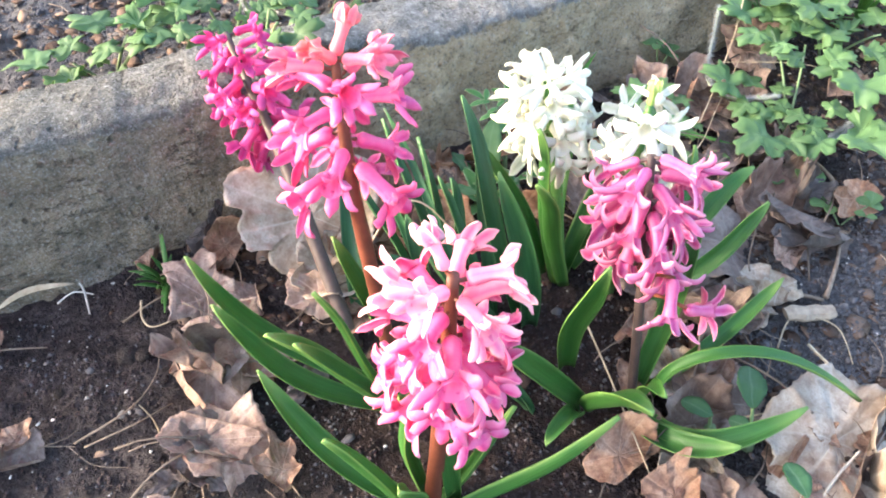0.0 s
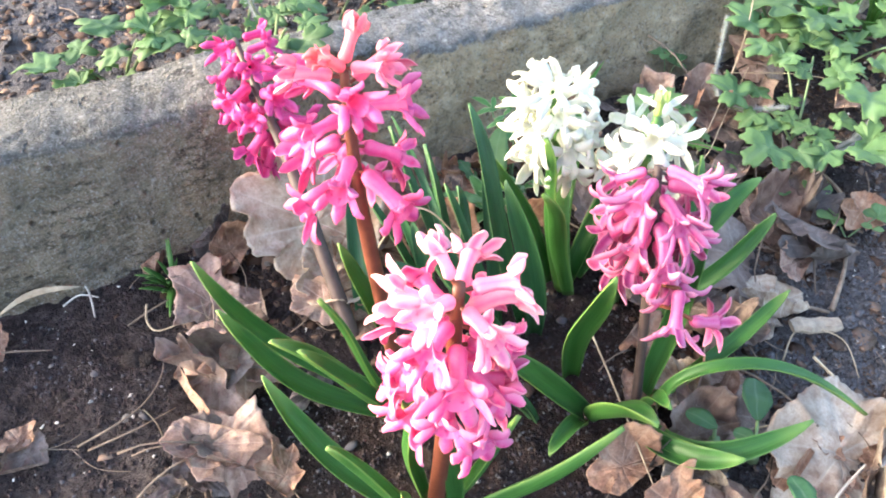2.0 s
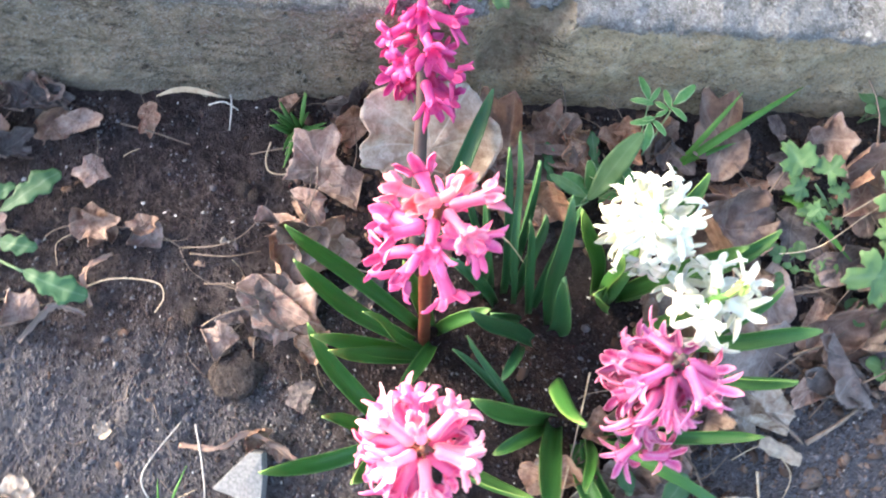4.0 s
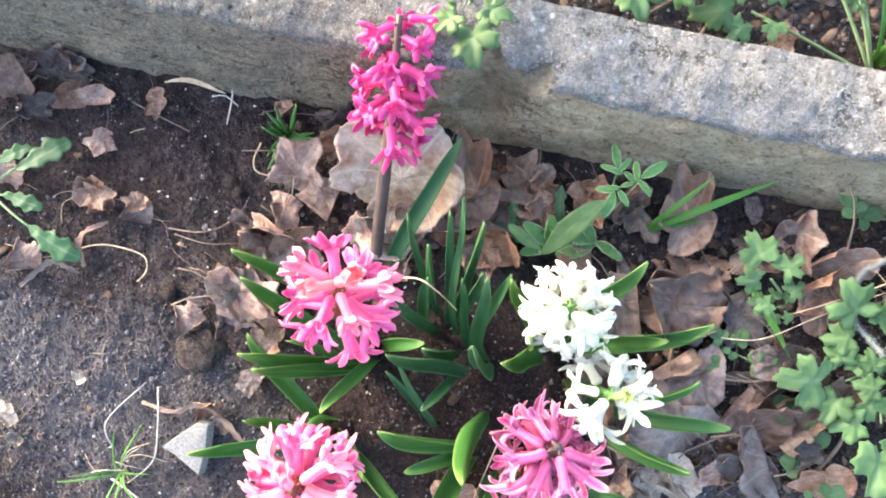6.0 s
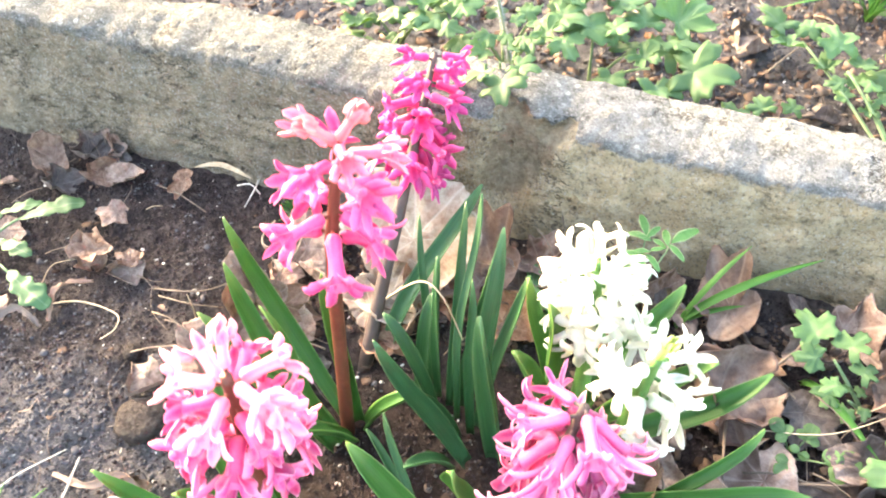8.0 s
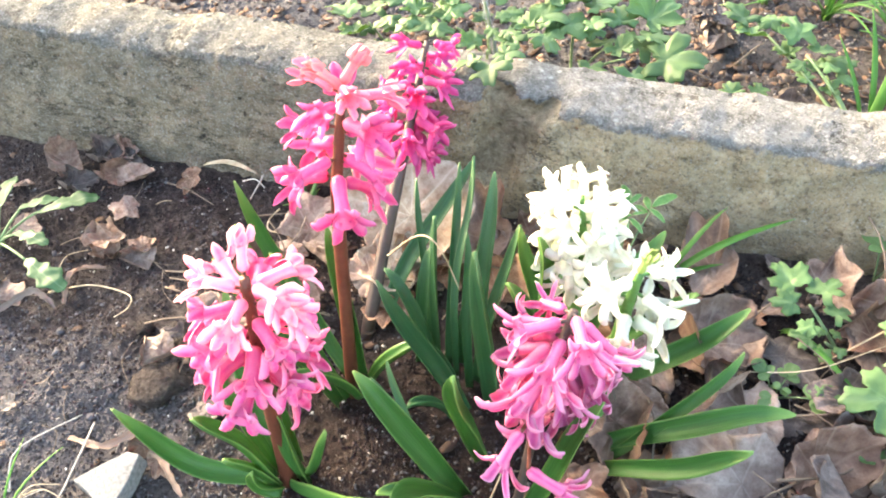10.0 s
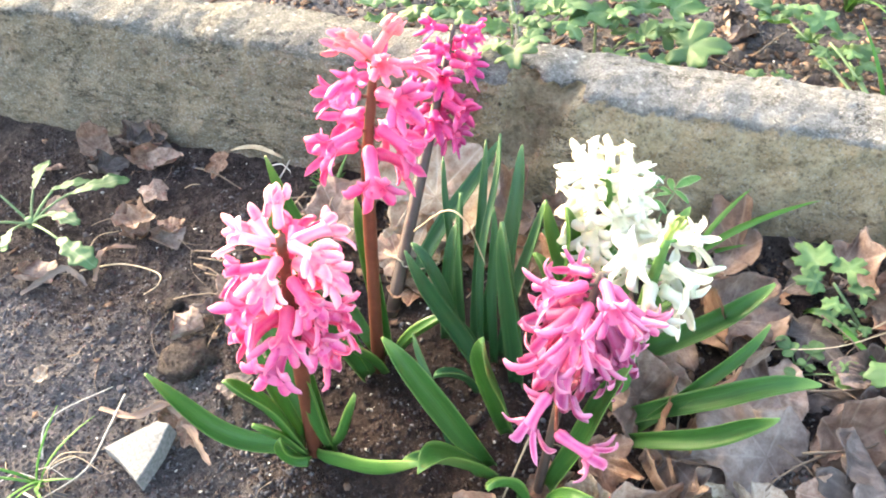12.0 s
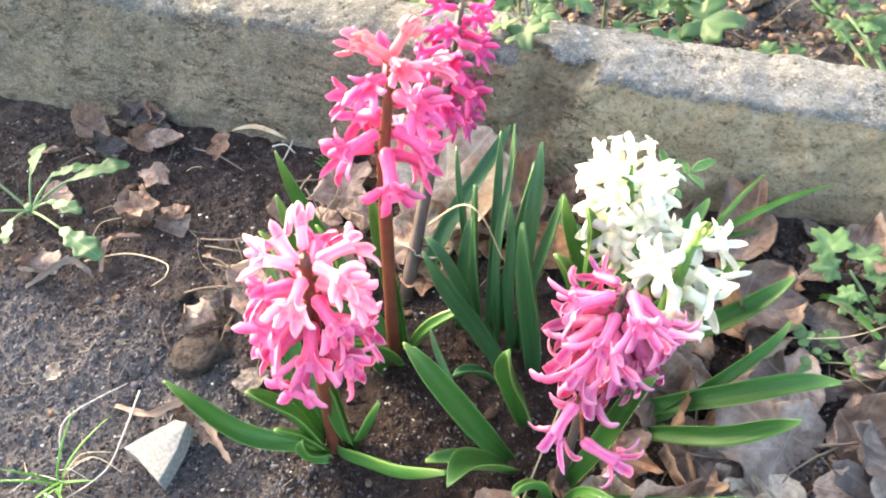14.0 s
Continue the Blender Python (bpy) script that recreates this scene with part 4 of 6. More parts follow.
LEAF_STALK = data_mesh("leaf_stalk", sv, sf, TWIG, {})


def dry_leaf(kind, x, y, r, tilt=8, heading=0, turn=0, lift=0.0, seed=0, label=""):
    meshes, text = DRY[kind]
    ob = new("dry_leaf", meshes[seed % len(meshes)])
    z = ground_z(x, y) + 0.004 + lift
    ob.matrix_basis = pose(x, y, z) @ pose(0, 0, 0, 0, 0, heading) @ pose(0, 0, 0, tilt) @ pose(0, 0, 0, 0, 0, turn) @ Matrix.Scale(r * 1.15, 4)
    stalk = new("leaf_stalk", LEAF_STALK)
    stalk.parent = ob
    return tagged(ob, label or text, "dead leaf", "dead leaves on the bed")


for i, (kind, x, y, r, tilt, heading, lift) in enumerate((
    ("round", 0.018, 0.222, 0.056, 40, 4, 0.029), ("brown", 0.080, 0.226, 0.050, 16, -12, 0.010), ("tan", 0.097, 0.186, 0.022, 25, 40, 0.006),
    ("tan", -0.080, 0.182, 0.026, 15, 30, 0.004), ("brown", -0.069, 0.228, 0.022, 40, 80, 0.010), ("tan", -0.104, 0.100, 0.030, 15, 10, 0.006),
    ("brown", -0.252, 0.158, 0.026, 20, 0, 0.008), ("brown", -0.208, 0.156, 0.016, 30, 50, 0.006), ("tan", -0.300, 0.086, 0.024, 10, 90, 0.0),
    ("brown", 0.256, 0.238, 0.046, 14, -30, 0.008), ("dull", 0.256, 0.170, 0.056, 12, 20, 0.008), ("tan", 0.290, 0.116, 0.050, 10, -60, 0.006), ("tan", 0.378, 0.228, 0.046, 30, -20, 0.012), 
    ("grey", 0.346, 0.118, 0.048, 16, 10, 0.004), ("tan", 0.432, 0.210, 0.024, 8, -50, 0.002), ("grey", 0.372, 0.080, 0.036, 18, 60, 0.004),
    ("tan", 0.249, 0.032, 0.034, 14, -10, 0.006), ("brown", 0.404, 0.060, 0.034, 15, 40, 0.004), ("tan", 0.325, 0.046, 0.030, 20, 100, 0.004),
    ("tan", -0.087, 0.150, 0.042, 20, -20, 0.010), ("tan", -0.096, 0.098, 0.042, 14, 60, 0.008), ("grey", -0.050, 0.262, 0.026, 45, 0, 0.012),
    ("pale", 0.012, 0.178, 0.034, 24, 40, 0.008), ("brown", 0.462, 0.246, 0.032, 50, -30, 0.02), ("dull", 0.368, 0.200, 0.034, 12, -20, 0.006),
    ("grey", 0.348, 0.046, 0.040, 20, 20, 0.010), ("grey", 0.352, 0.142, 0.036, 20, 80, 0.006), ("pale", 0.244, -0.080, 0.056, 8, 0, 0.004), ("tan", 0.215, -0.118, 0.044, 12, 80, 0.004), ("brown", 0.172, -0.030, 0.034, 14, 20, 0.003), ("tan", 0.213, -0.004, 0.036, 16, 75, 0.004), ("brown", 0.132, -0.062, 0.030, 12, 10, 0.003), ("brown", 0.166, -0.080, 0.030, 14, 40, 0.004), ("tan", 0.216, -0.036, 0.034, 12, 5, 0.005), ("tan", 0.130, -0.100, 0.030, 12, 65, 0.004), ("brown", 0.182, 0.040, 0.032, 20, 65, 0.004),
    ("tan", 0.190, -0.016, 0.034, 14, 30, 0.006), ("brown", 0.118, -0.026, 0.030, 16, 0, 0.004), ("tan", 0.240, -0.115, 0.030, 12, 50, 0.004),
    ("tan", 0.246, 0.018, 0.030, 18, -40, 0.008), ("tan", -0.205, 0.148, 0.022, 20, 0, 0.004), ("grey", -0.130, 0.086, 0.018, 20, 20, 0.003),
    ("tan", 0.214, 0.108, 0.030, 25, 10, 0.010), 
    ("dull", 0.360, 0.100, 0.036, 14, 10, 0.008), ("brown", 0.230, 0.056, 0.026, 26, 60, 0.008),
    ("brown", -0.045, 0.246, 0.026, 40, 20, 0.010), ("brown", 0.112, 0.246, 0.026, 20, -20, 0.006), ("brown", 0.138, 0.236, 0.024, 30, 60, 0.008),
    ("tan", -0.048, 0.196, 0.028, 18, 70, 0.006), ("tan", 0.035, 0.236, 0.034, 40, 5, 0.014), ("brown", 0.060, 0.196, 0.028, 24, 30, 0.006),
    ("brown", 0.180, 0.250, 0.024, 30, -30, 0.008), ("brown", -0.100, 0.262, 0.016, 30, 0, 0.004), ("tan", -0.062, 0.140, 0.030, 20, 110, 0.006),
    ("grey", -0.030, 0.110, 0.026, 16, 30, 0.004), ("brown", 0.030, 0.195, 0.026, 26, 80, 0.006), ("tan", -0.140, 0.068, 0.022, 14, 20, 0.003),
    ("brown", -0.215, 0.250, 0.018, 25, 40, 0.003), ("tan", -0.270, 0.240, 0.022, 22, 10, 0.004), ("grey", -0.330, 0.215, 0.026, 16, 60, 0.004), ("tan", -0.340, 0.160, 0.024, 16, -20, 0.004),
)):
    dry_leaf(kind, x, y, r, tilt, heading, 47 * i, lift, i)


# deeper drifts of dead leaves beside the clumps
for i, (kind, x, y, r, tilt, heading, lift) in enumerate((
    ("tan", -0.071, 0.205, 0.036, 28, 20, 0.010), ("brown", 0.104, 0.214, 0.040, 30, 20, 0.012), ("brown", 0.130, 0.228, 0.030, 45, 60, 0.014), ("tan", 0.054, 0.200, 0.042, 14, 100, 0.010), ("brown", 0.100, 0.180, 0.034, 20, 0, 0.008), ("brown", 0.170, 0.238, 0.030, 24, 200, 0.006), ("tan", -0.078, 0.152, 0.046, 30, -30, 0.014), ("brown", -0.062, 0.148, 0.034, 45, 60, 0.018),
    ("tan", -0.094, 0.094, 0.042, 24, 15, 0.010), ("grey", -0.112, 0.086, 0.026, 14, 50, 0.004), ("brown", -0.068, 0.062, 0.024, 10, 0, 0.003),
    ("tan", 0.000, 0.167, 0.032, 35, 10, 0.014), ("brown", 0.124, 0.240, 0.030, 22, 25, 0.010), ("brown", 0.093, 0.180, 0.028, 20, -15, 0.008),
    ("dull", 0.262, 0.168, 0.056, 8, 65, 0.010), ("dull", 0.370, 0.192, 0.036, 8, -60, 0.004),
    ("tan", 0.288, 0.066, 0.054, 14, 30, 0.010), ("brown", 0.206, 0.089, 0.040, 30, 60, 0.014),
    ("tan", 0.232, 0.048, 0.040, 22, -40, 0.010), ("dull", 0.333, 0.085, 0.044, 18, 15, 0.008), ("grey", 0.345, 0.052, 0.044, 30, -35, 0.012),
    ("brown", -0.240, 0.155, 0.024, 22, 20, 0.006), ("brown", -0.293, 0.240, 0.024, 20, 75, 0.004), ("grey", -0.300, 0.262, 0.024, 28, 0, 0.006),
    ("tan", 0.458, 0.240, 0.036, 40, -15, 0.016), ("brown", 0.205, 0.246, 0.026, 18, -15, 0.004), ("grey", 0.320, 0.228, 0.030, 16, 70, 0.003), ("brown", 0.172, 0.180, 0.034, 18, 55, 0.006), ("tan", 0.215, 0.160, 0.034, 22, 5, 0.006), ("tan", 0.335, 0.245, 0.030, 30, 15, 0.008), ("brown", 0.405, 0.122, 0.030, 6, 120, 0.002),
)):
    dry_leaf(kind, x, y, r, tilt, heading, 71 * i + 20, lift, i + 1)


for i, (kind, x, y, r, tilt, heading, lift) in enumerate((
    ("pale", -0.226, -0.004, 0.009, 12, 30, 0.001), ("pale", -0.286, -0.052, 0.014, 14, 60, 0.001), ("pale", -0.270, -0.068, 0.009, 10, 10, 0.001),
    ("brown", -0.112, -0.004, 0.016, 28, 40, 0.003), ("brown", -0.095, -0.012, 0.014, 35, 5, 0.003), ("grey", -0.320, 0.255, 0.030, 18, 25, 0.004),
    ("brown", -0.345, 0.240, 0.028, 22, 70, 0.006), ("tan", -0.295, 0.268, 0.022, 20, 0, 0.004), ("tan", -0.255, 0.205, 0.018, 24, 60, 0.004),
)):
    dry_leaf(kind, x, y, r, tilt, heading, 59 * i, lift, 2 * i + 1, "small torn scrap of dry leaf on the soil" if r < 0.02 else "")


# trodden mat of broken leaves before the mauve plant
rng = random.Random(23)
count = 0
while count < 34:
    x, y = rng.uniform(0.10, 0.31), rng.uniform(-0.15, 0.035)
    if math.hypot(x - 0.292, y + 0.008) < 0.034 or (x < 0.14 and y > -0.03):
        continue
    dry_leaf(rng.choice(("tan", "brown", "brown", "pale")), x, y, rng.uniform(0.010, 0.028), rng.uniform(2, 14), rng.uniform(0, 360), rng.uniform(0, 360), rng.uniform(0.0, 0.003), rng.randrange(8), "broken piece of brown leaf trodden into the soil")
    count += 1


def clear_of_plants(x, y):
    return not (0.262 < y < 0.385) and not (-0.02 < x < 0.215 and -0.02 < y < 0.14)


rng = random.Random(40)
count = 0
while count < 110:
    x, y = rng.uniform(-0.45, 0.62), rng.uniform(-0.22, 0.78)
    odds = (0.95 if x > 0.20 else 0.16) if y < 0.27 else (1.0 if x > 0.12 else 0.14)
    if not clear_of_plants(x, y) or (0.24 < x < 0.42 and -0.11 < y < 0.05) or rng.random() > odds:
        continue
    kind = rng.choice(("tan", "brown", "brown", "grey", "grey", "tan"))
    lie = (rng.uniform(0.008, 0.028), rng.uniform(4, 28), rng.uniform(0, 360), rng.uniform(0, 360), rng.uniform(0.0, 0.006), rng.randrange(6))
    if not (x < -0.08 and y < 0.07):  # the bare patch of soil stays free
        dry_leaf(kind, x, y, *lie)
    count += 1


# ---- herbs and grass ----
def herb_blade(material, length, half, lobes, lobe_depth, teeth, arch, seed, peak=0.45):
    """A thin herb leaf along +y: lobed and toothed outline, raised mid-rib, arched, double skin."""
    rng = random.Random(seed)
    n = 26
    pts, wds, nrs = [], [], []
    y, z = 0.0, 0.0
    for i in range(n + 1):
        q = i / n
        th = radians(arch) * (q - 0.3)
        pts.append(Vector((0.04 * length * math.sin(q * 3 + seed), y, z)))
        y += length / n * math.cos(th)
        z -= length / n * math.sin(th)
        base = (q / peak) ** 0.6 if q < peak else math.sqrt(max(0.0, 1 - ((q - peak) / (1.001 - peak)) ** 2))
        w = half * max(0.05, base)
        w *= 1 - lobe_depth * (0.5 + 0.5 * math.cos(2 * math.pi * lobes * q + 0.6))
        w *= 1 - teeth * ((q * 13 + 0.2 * rng.random()) % 1.0)
        wds.append(max(0.0006, w))
        nrs.append(Vector((0.05 * rng.uniform(-1, 1), math.sin(th), math.cos(th))))
    V, F, A, L = ribbon(pts, wds, nrs, 0.18, 0.0006, 7)
    V = [v + Vector((0, 0, 0.05 * half * noise.noise(v * 110 + Vector((seed, 0, 0))) * 3)) for v in V]
    return data_mesh("leaf", V, F, material, {"across": A, "along": L})


def leaflet(material, length, half, depth, seed):
    """A thin leaflet along +y: a tip lobe and two pairs of side lobes, blunt teeth, wavy blade, double skin."""
    rng = random.Random(seed)
    rings, seg = 6, 72
    V, F, A, L = [], [], [], []
    cup, off = rng.uniform(-0.15, 0.3), rng.uniform(0, 50)
    lobes = [(radians(d + rng.uniform(-9, 9)), size * rng.uniform(0.9, 1.08), w) for d, size, w in ((90, 1.08, 0.50), (22, 0.96, 0.44), (158, 0.96, 0.44), (-32, 0.84, 0.44), (212, 0.84, 0.44))]
    teeth, phase = rng.choice((7, 8, 9)), rng.uniform(0, 3)
    rim = []
    for k in range(seg):
        a = 2 * math.pi * k / seg
        r = 0.0
        for at, size, w in lobes:
            gap = (a - at + math.pi) % (2 * math.pi) - math.pi
            r = max(r, size * (1 - depth + depth * math.exp(-(gap / w) ** 4)))
        r *= 1 - 0.13 * abs(math.cos(teeth * a + phase)) ** 1.5
        r *= 1 - 0.5 * math.exp(-(((a - 1.5 * math.pi) / 0.4) ** 2)) + rng.uniform(-0.03, 0.03)
        rim.append((a, r))
    for face in (1, -1):
        for i in range(rings + 1):
            q = i / rings
            for a, r in rim:
                x, y = half * q * r * math.cos(a), length * (0.5 + 0.5 * q * r * math.sin(a))
                z = half * (cup * q * q + 0.10 * abs(x) / half + 0.30 * noise.noise(Vector((x * 55, y * 55, off))) + 0.10 * noise.noise(Vector((x * 160, y * 160, off)))) - 0.3 * length * (y / length - 0.4) ** 2
                V.append(Vector((x, y, z + face * 0.0003)))
                A.append(max(-1.0, min(1.0, x / half)))
                L.append(y / length)
    n = (rings + 1) * seg
    for i in range(rings):
        for k in range(seg):
            a, b = i * seg + k, i * seg + (k + 1) % seg
            F += [(a, a + seg, b + seg, b), (n + a, n + b, n + b + seg, n + a + seg)]
    for k in range(seg):
        a, b = rings * seg + k, rings * seg + (k + 1) % seg
        F.append((a, n + a, n + b, b))
    return data_mesh("leaf", V, F, material, {"across": A, "along": L})


CELANDINE = [leaflet(HERB, 0.050, 0.0205 + 0.0020 * (i % 3), 0.44 + 0.06 * (i % 3), 200 + i) for i in range(7)]
OVATE = [leaflet(HERB, 0.038, 0.0150, 0.28, 210 + i) for i in range(4)]
ROUND = [herb_blade(HERB, 0.022, 0.0105, 1.0, 0.05, 0.10, 24, 220 + i, 0.5) for i in range(3)]
DANDELION = [herb_blade(HERB_DARK, 0.085, 0.0125, 4.2, 0.45, 0.20, 38, 240 + i, 0.72) for i in range(4)]
ELDER = [herb_blade(VARIEGATED, 0.030, 0.0056, 1.0, 0.0, 0.14, 40, 260 + i, 0.36) for i in range(4)]
OVAL = [herb_blade(HERB_DARK, 0.030, 0.0105, 1.0, 0.0, 0.05, 22, 280 + i, 0.45) for i in range(3)]


def aim(p, heading, tilt, turn, scale):
    """A pose at p for a leaf along +y: heading in degrees from +y towards -x, tilt up."""
    return Matrix.Translation(p) @ pose(0, 0, 0, 0, 0, heading) @ pose(0, 0, 0, tilt) @ pose(0, 0, 0, 0, turn, 0) @ Matrix.Scale(scale, 4)


def put_leaf(plant, me, p, heading, tilt, turn=0, scale=1.0):
    ob = new("leaf", me)
    ob.parent = plant
    ob.matrix_basis = aim(p, heading, tilt, turn, scale)
    return ob


def leaf_stalk(plant, a, b, r, material, lift=0.3):
    mid = a.lerp(b, 0.5) + Vector((0, 0, lift * (b - a).length))
    pts = bezier(a, a.lerp(mid, 0.7), b.lerp(mid, 0.6), b, 7)
    V, F = tube(pts, [r * (1 - 0.35 * i / 7) for i in range(8)], 7)
    return mesh_object("stem", V, F, material, plant)


def celandine(x, y, z, label, nodes, seed, meshes=None, stem_material=None, radius=0.0016):
    """A herb whose stalks each carry a lobed compound leaf. nodes: (x, y, z, heading, size) in world metres."""
    rng = random.Random(seed)
    meshes = meshes or CELANDINE
    plant = thing("weed", x, y, z, label, "weed", "weeds round the bed")
    o = Vector((x, y, z))
    for nx, ny, nz, heading, size in nodes:
        p = Vector((nx, ny, nz)) - o
        leaf_stalk(plant, Vector((0, 0, -0.004)), p, radius, stem_material or HERB_STEM, rng.uniform(0.05, 0.25))
        fwd = Vector((-math.sin(radians(heading)), math.cos(radians(heading)), 0))
        put_leaf(plant, rng.choice(meshes), p, heading + rng.uniform(-8, 8), rng.uniform(2, 22), rng.uniform(-15, 15), size)
        for k, back in ((1, 0.001), (2, 0.017 * size)) if rng.random() < 0.6 else ((1, 0.004 * size),):
            for sgn in (1, -1):
                put_leaf(plant, rng.choice(meshes), p - fwd * back * 1.2, heading + sgn * (52 + 14 * k) + rng.uniform(-10, 10), rng.uniform(-4, 18), rng.uniform(-18, 18), size * (0.86 - 0.16 * k))
    return plant


BACK = 0.035
celandine(-0.075, 0.440, BACK, "fresh green celandine with lobed leaves behind the kerb", (
    (-0.098, 0.442, 0.065, 70, 1.1), (-0.050, 0.436, 0.080, 30, 1.2), (-0.088, 0.428, 0.055, 115, 0.95), (-0.022, 0.425, 0.090, -10, 1.1)), 51)
celandine(0.030, 0.435, BACK, "fresh green celandine with lobed leaves behind the kerb", (
    (0.000, 0.425, 0.080, 100, 1.2), (0.015, 0.470, 0.092, 20, 1.5), (0.060, 0.455, 0.090, -40, 1.45), (0.075, 0.430, 0.085, -80, 1.2)), 52)
celandine(0.110, 0.425, BACK, "fresh green celandine with lobed leaves behind the kerb", (
    (0.160, 0.415, 0.072, -95, 1.4), (0.155, 0.445, 0.078, -40, 1.3), (0.105, 0.460, 0.085, 10, 1.3)), 53)
celandine(0.040, 0.385, 0.03, "celandine leaf hanging over the kerb edge", (
    (0.052, 0.345, 0.113, 200, 0.95), (0.062, 0.385, 0.112, -100, 0.7)), 54)
celandine(0.365, 0.375, BACK, "low green weed with long-stalked lobed leaves behind the kerb", (
    (0.275, 0.475, 0.075, 60, 1.0), (0.312, 0.452, 0.070, 20, 0.9), (0.260, 0.402, 0.050, 95, 0.9), (0.330, 0.440, 0.060, -30, 0.8)), 55)
celandine(0.455, 0.440, BACK, "fresh green celandine with lobed leaves behind the kerb", (
    (0.420, 0.470, 0.080, 40, 1.4), (0.475, 0.480, 0.085, -20, 1.5), (0.500, 0.440, 0.075, -80, 1.4), (0.440, 0.410, 0.06, 140, 1.2)), 56)
celandine(0.352, 0.188, 0.0, "small celandine with pale green lobed leaflets among dead leaves", ((0.322, 0.204, 0.030, 35, 0.85), (0.336, 0.184, 0.016, 100, 0.5)), 57)
celandine(0.425, 0.150, 0.0, "leafy celandine spreading over dead leaves", (
    (0.404, 0.176, 0.028, 40, 1.05), (0.394, 0.138, 0.026, 95, 1.1), (0.425, 0.112, 0.030, 170, 1.2), (0.462, 0.190, 0.050, -30, 1.3), (0.445, 0.215, 0.055, 20, 1.2)), 58, radius=0.0013)
celandine(0.520, 0.205, 0.0, "leafy celandine spreading over dead leaves", (
    (0.500, 0.222, 0.060, 40, 1.4), (0.550, 0.225, 0.06, -30, 1.4), (0.486, 0.150, 0.045, 140, 1.3), (0.530, 0.170, 0.05, -100, 1.2)), 59, radius=0.0013)
celandine(0.378, 0.268, 0.0, "slender seedling with round leaves against the kerb foot", ((0.372, 0.272, 0.030, 40, 0.75), (0.386, 0.268, 0.018, -60, 0.7)), 60, ROUND, radius=0.0009)
celandine(0.306, 0.142, 0.0, "tiny seedlings with round green leaves", (
    (0.298, 0.150, 0.014, 60, 0.55), (0.312, 0.150, 0.014, -20, 0.55), (0.302, 0.130, 0.012, 150, 0.55), (0.330, 0.136, 0.014, -70, 0.8)), 61, ROUND, radius=0.0008)
celandine(0.385, 0.050, 0.0, "low seedlings with round green leaves", ((0.402, 0.046, 0.016, -60, 0.7), (0.376, 0.062, 0.014, 60, 0.7)), 65, ROUND, radius=0.0008)
celandine(0.372, 0.098, 0.0, "low seedlings with round green leaves", ((0.362, 0.104, 0.014, 50, 0.8), (0.380, 0.090, 0.014, -100, 0.8)), 66, ROUND, radius=0.0008)


def rosette(name, x, y, label, meshes, rays, seed, category="weed", lift=0.0):
    rng = random.Random(seed)
    plant = thing(name, x, y, 0, label, category, "weeds round the bed")
    for heading, size, tilt in rays:
        put_leaf(plant, rng.choice(meshes), Vector((0, 0, 0.004 + lift)), heading, tilt, rng.uniform(-12, 12), size)
    V, F = tube([Vector((0, 0, -0.004)), Vector((0, 0, 0.006 + lift))], [0.004, 0.003] if not lift else [0.0013, 0.0011], 8)
    mesh_object("crown", V, F, HERB_STEM, plant)
    return plant


LONG_OVAL = [herb_blade(HERB_DARK, 0.052, 0.0125, 3.4, 0.36, 0.10, 30, 250 + i, 0.62) for i in range(4)]


LANCE = [herb_blade(HERB, 0.078, 0.0115, 1.0, 0.0, 0.04, 16, 290 + i, 0.42) for i in range(2)]


def stalked_rosette(name, x, y, label, meshes, rays, seed):
    """Leaves on long stalks from one crown. rays: (heading, stalk length, leaf size)."""
    rng = random.Random(seed)
    plant = thing(name, x, y, 0, label, "weed", "weeds round the bed")
    for heading, reach, size in rays:
        h = Vector((-math.sin(radians(heading)), math.cos(radians(heading)), 0))
        p = h * reach + Vector((0, 0, 0.014 + 0.008 * rng.random()))
        leaf_stalk(plant, Vector((0, 0, -0.003)), p, 0.0015, HERB_STEM, 0.12)
        put_leaf(plant, rng.choice(meshes), p - h * 0.002, heading + rng.uniform(-10, 10), rng.uniform(-6, 8), rng.uniform(-15, 15), size)
    V, F = tube([Vector((0, 0, -0.004)), Vector((0, 0, 0.005))], [0.005, 0.003], 8)
    mesh_object("crown", V, F, HERB_STEM, plant)
    return plant


stalked_rosette("hawkbit", -0.352, 0.138, "sprawling rosette of stalked grey-green leaves on bare soil", LONG_OVAL, (
    (-56, 0.045, 1.05), (-112, 0.062, 1.05), (-92, 0.030, 0.75), (-38, 0.030, 0.7), (20, 0.03, 0.8), (75, 0.03, 0.8), (150, 0.03, 0.8), (-150, 0.03, 0.6)), 70)
stalked_rosette("weed", 0.196, -0.056, "dock seedling with one round leaf and pale mid-rib", OVAL, ((-28, 0.014, 1.0), (40, 0.004, 0.5)), 62)
stalked_rosette("weed", 0.180, -0.038, "small grey-green seedling among dead leaves", OVAL, ((20, 0.004, 0.7),), 63)
stalked_rosette("weed", 0.192, -0.106, "small grey-green seedling among dead leaves", OVAL, ((-10, 0.006, 0.75), (170, 0.004, 0.5)), 64)
celandine(0.186, 0.222, 0.0, "variegated ground elder with cream-edged leaves by the kerb", (
    (0.186, 0.262, 0.046, 20, 0.7), (0.205, 0.258, 0.048, -50, 0.8), (0.188, 0.245, 0.044, 170, 0.8)), 71, ELDER, radius=0.0009)
rosette("ground_elder", 0.185, 0.205, "variegated ground elder with cream-edged leaves by the kerb", ELDER, (
    (80, 1.5, 25), (120, 1.2, 15), (-110, 0.9, 20), (40, 1.0, 30)), 72)
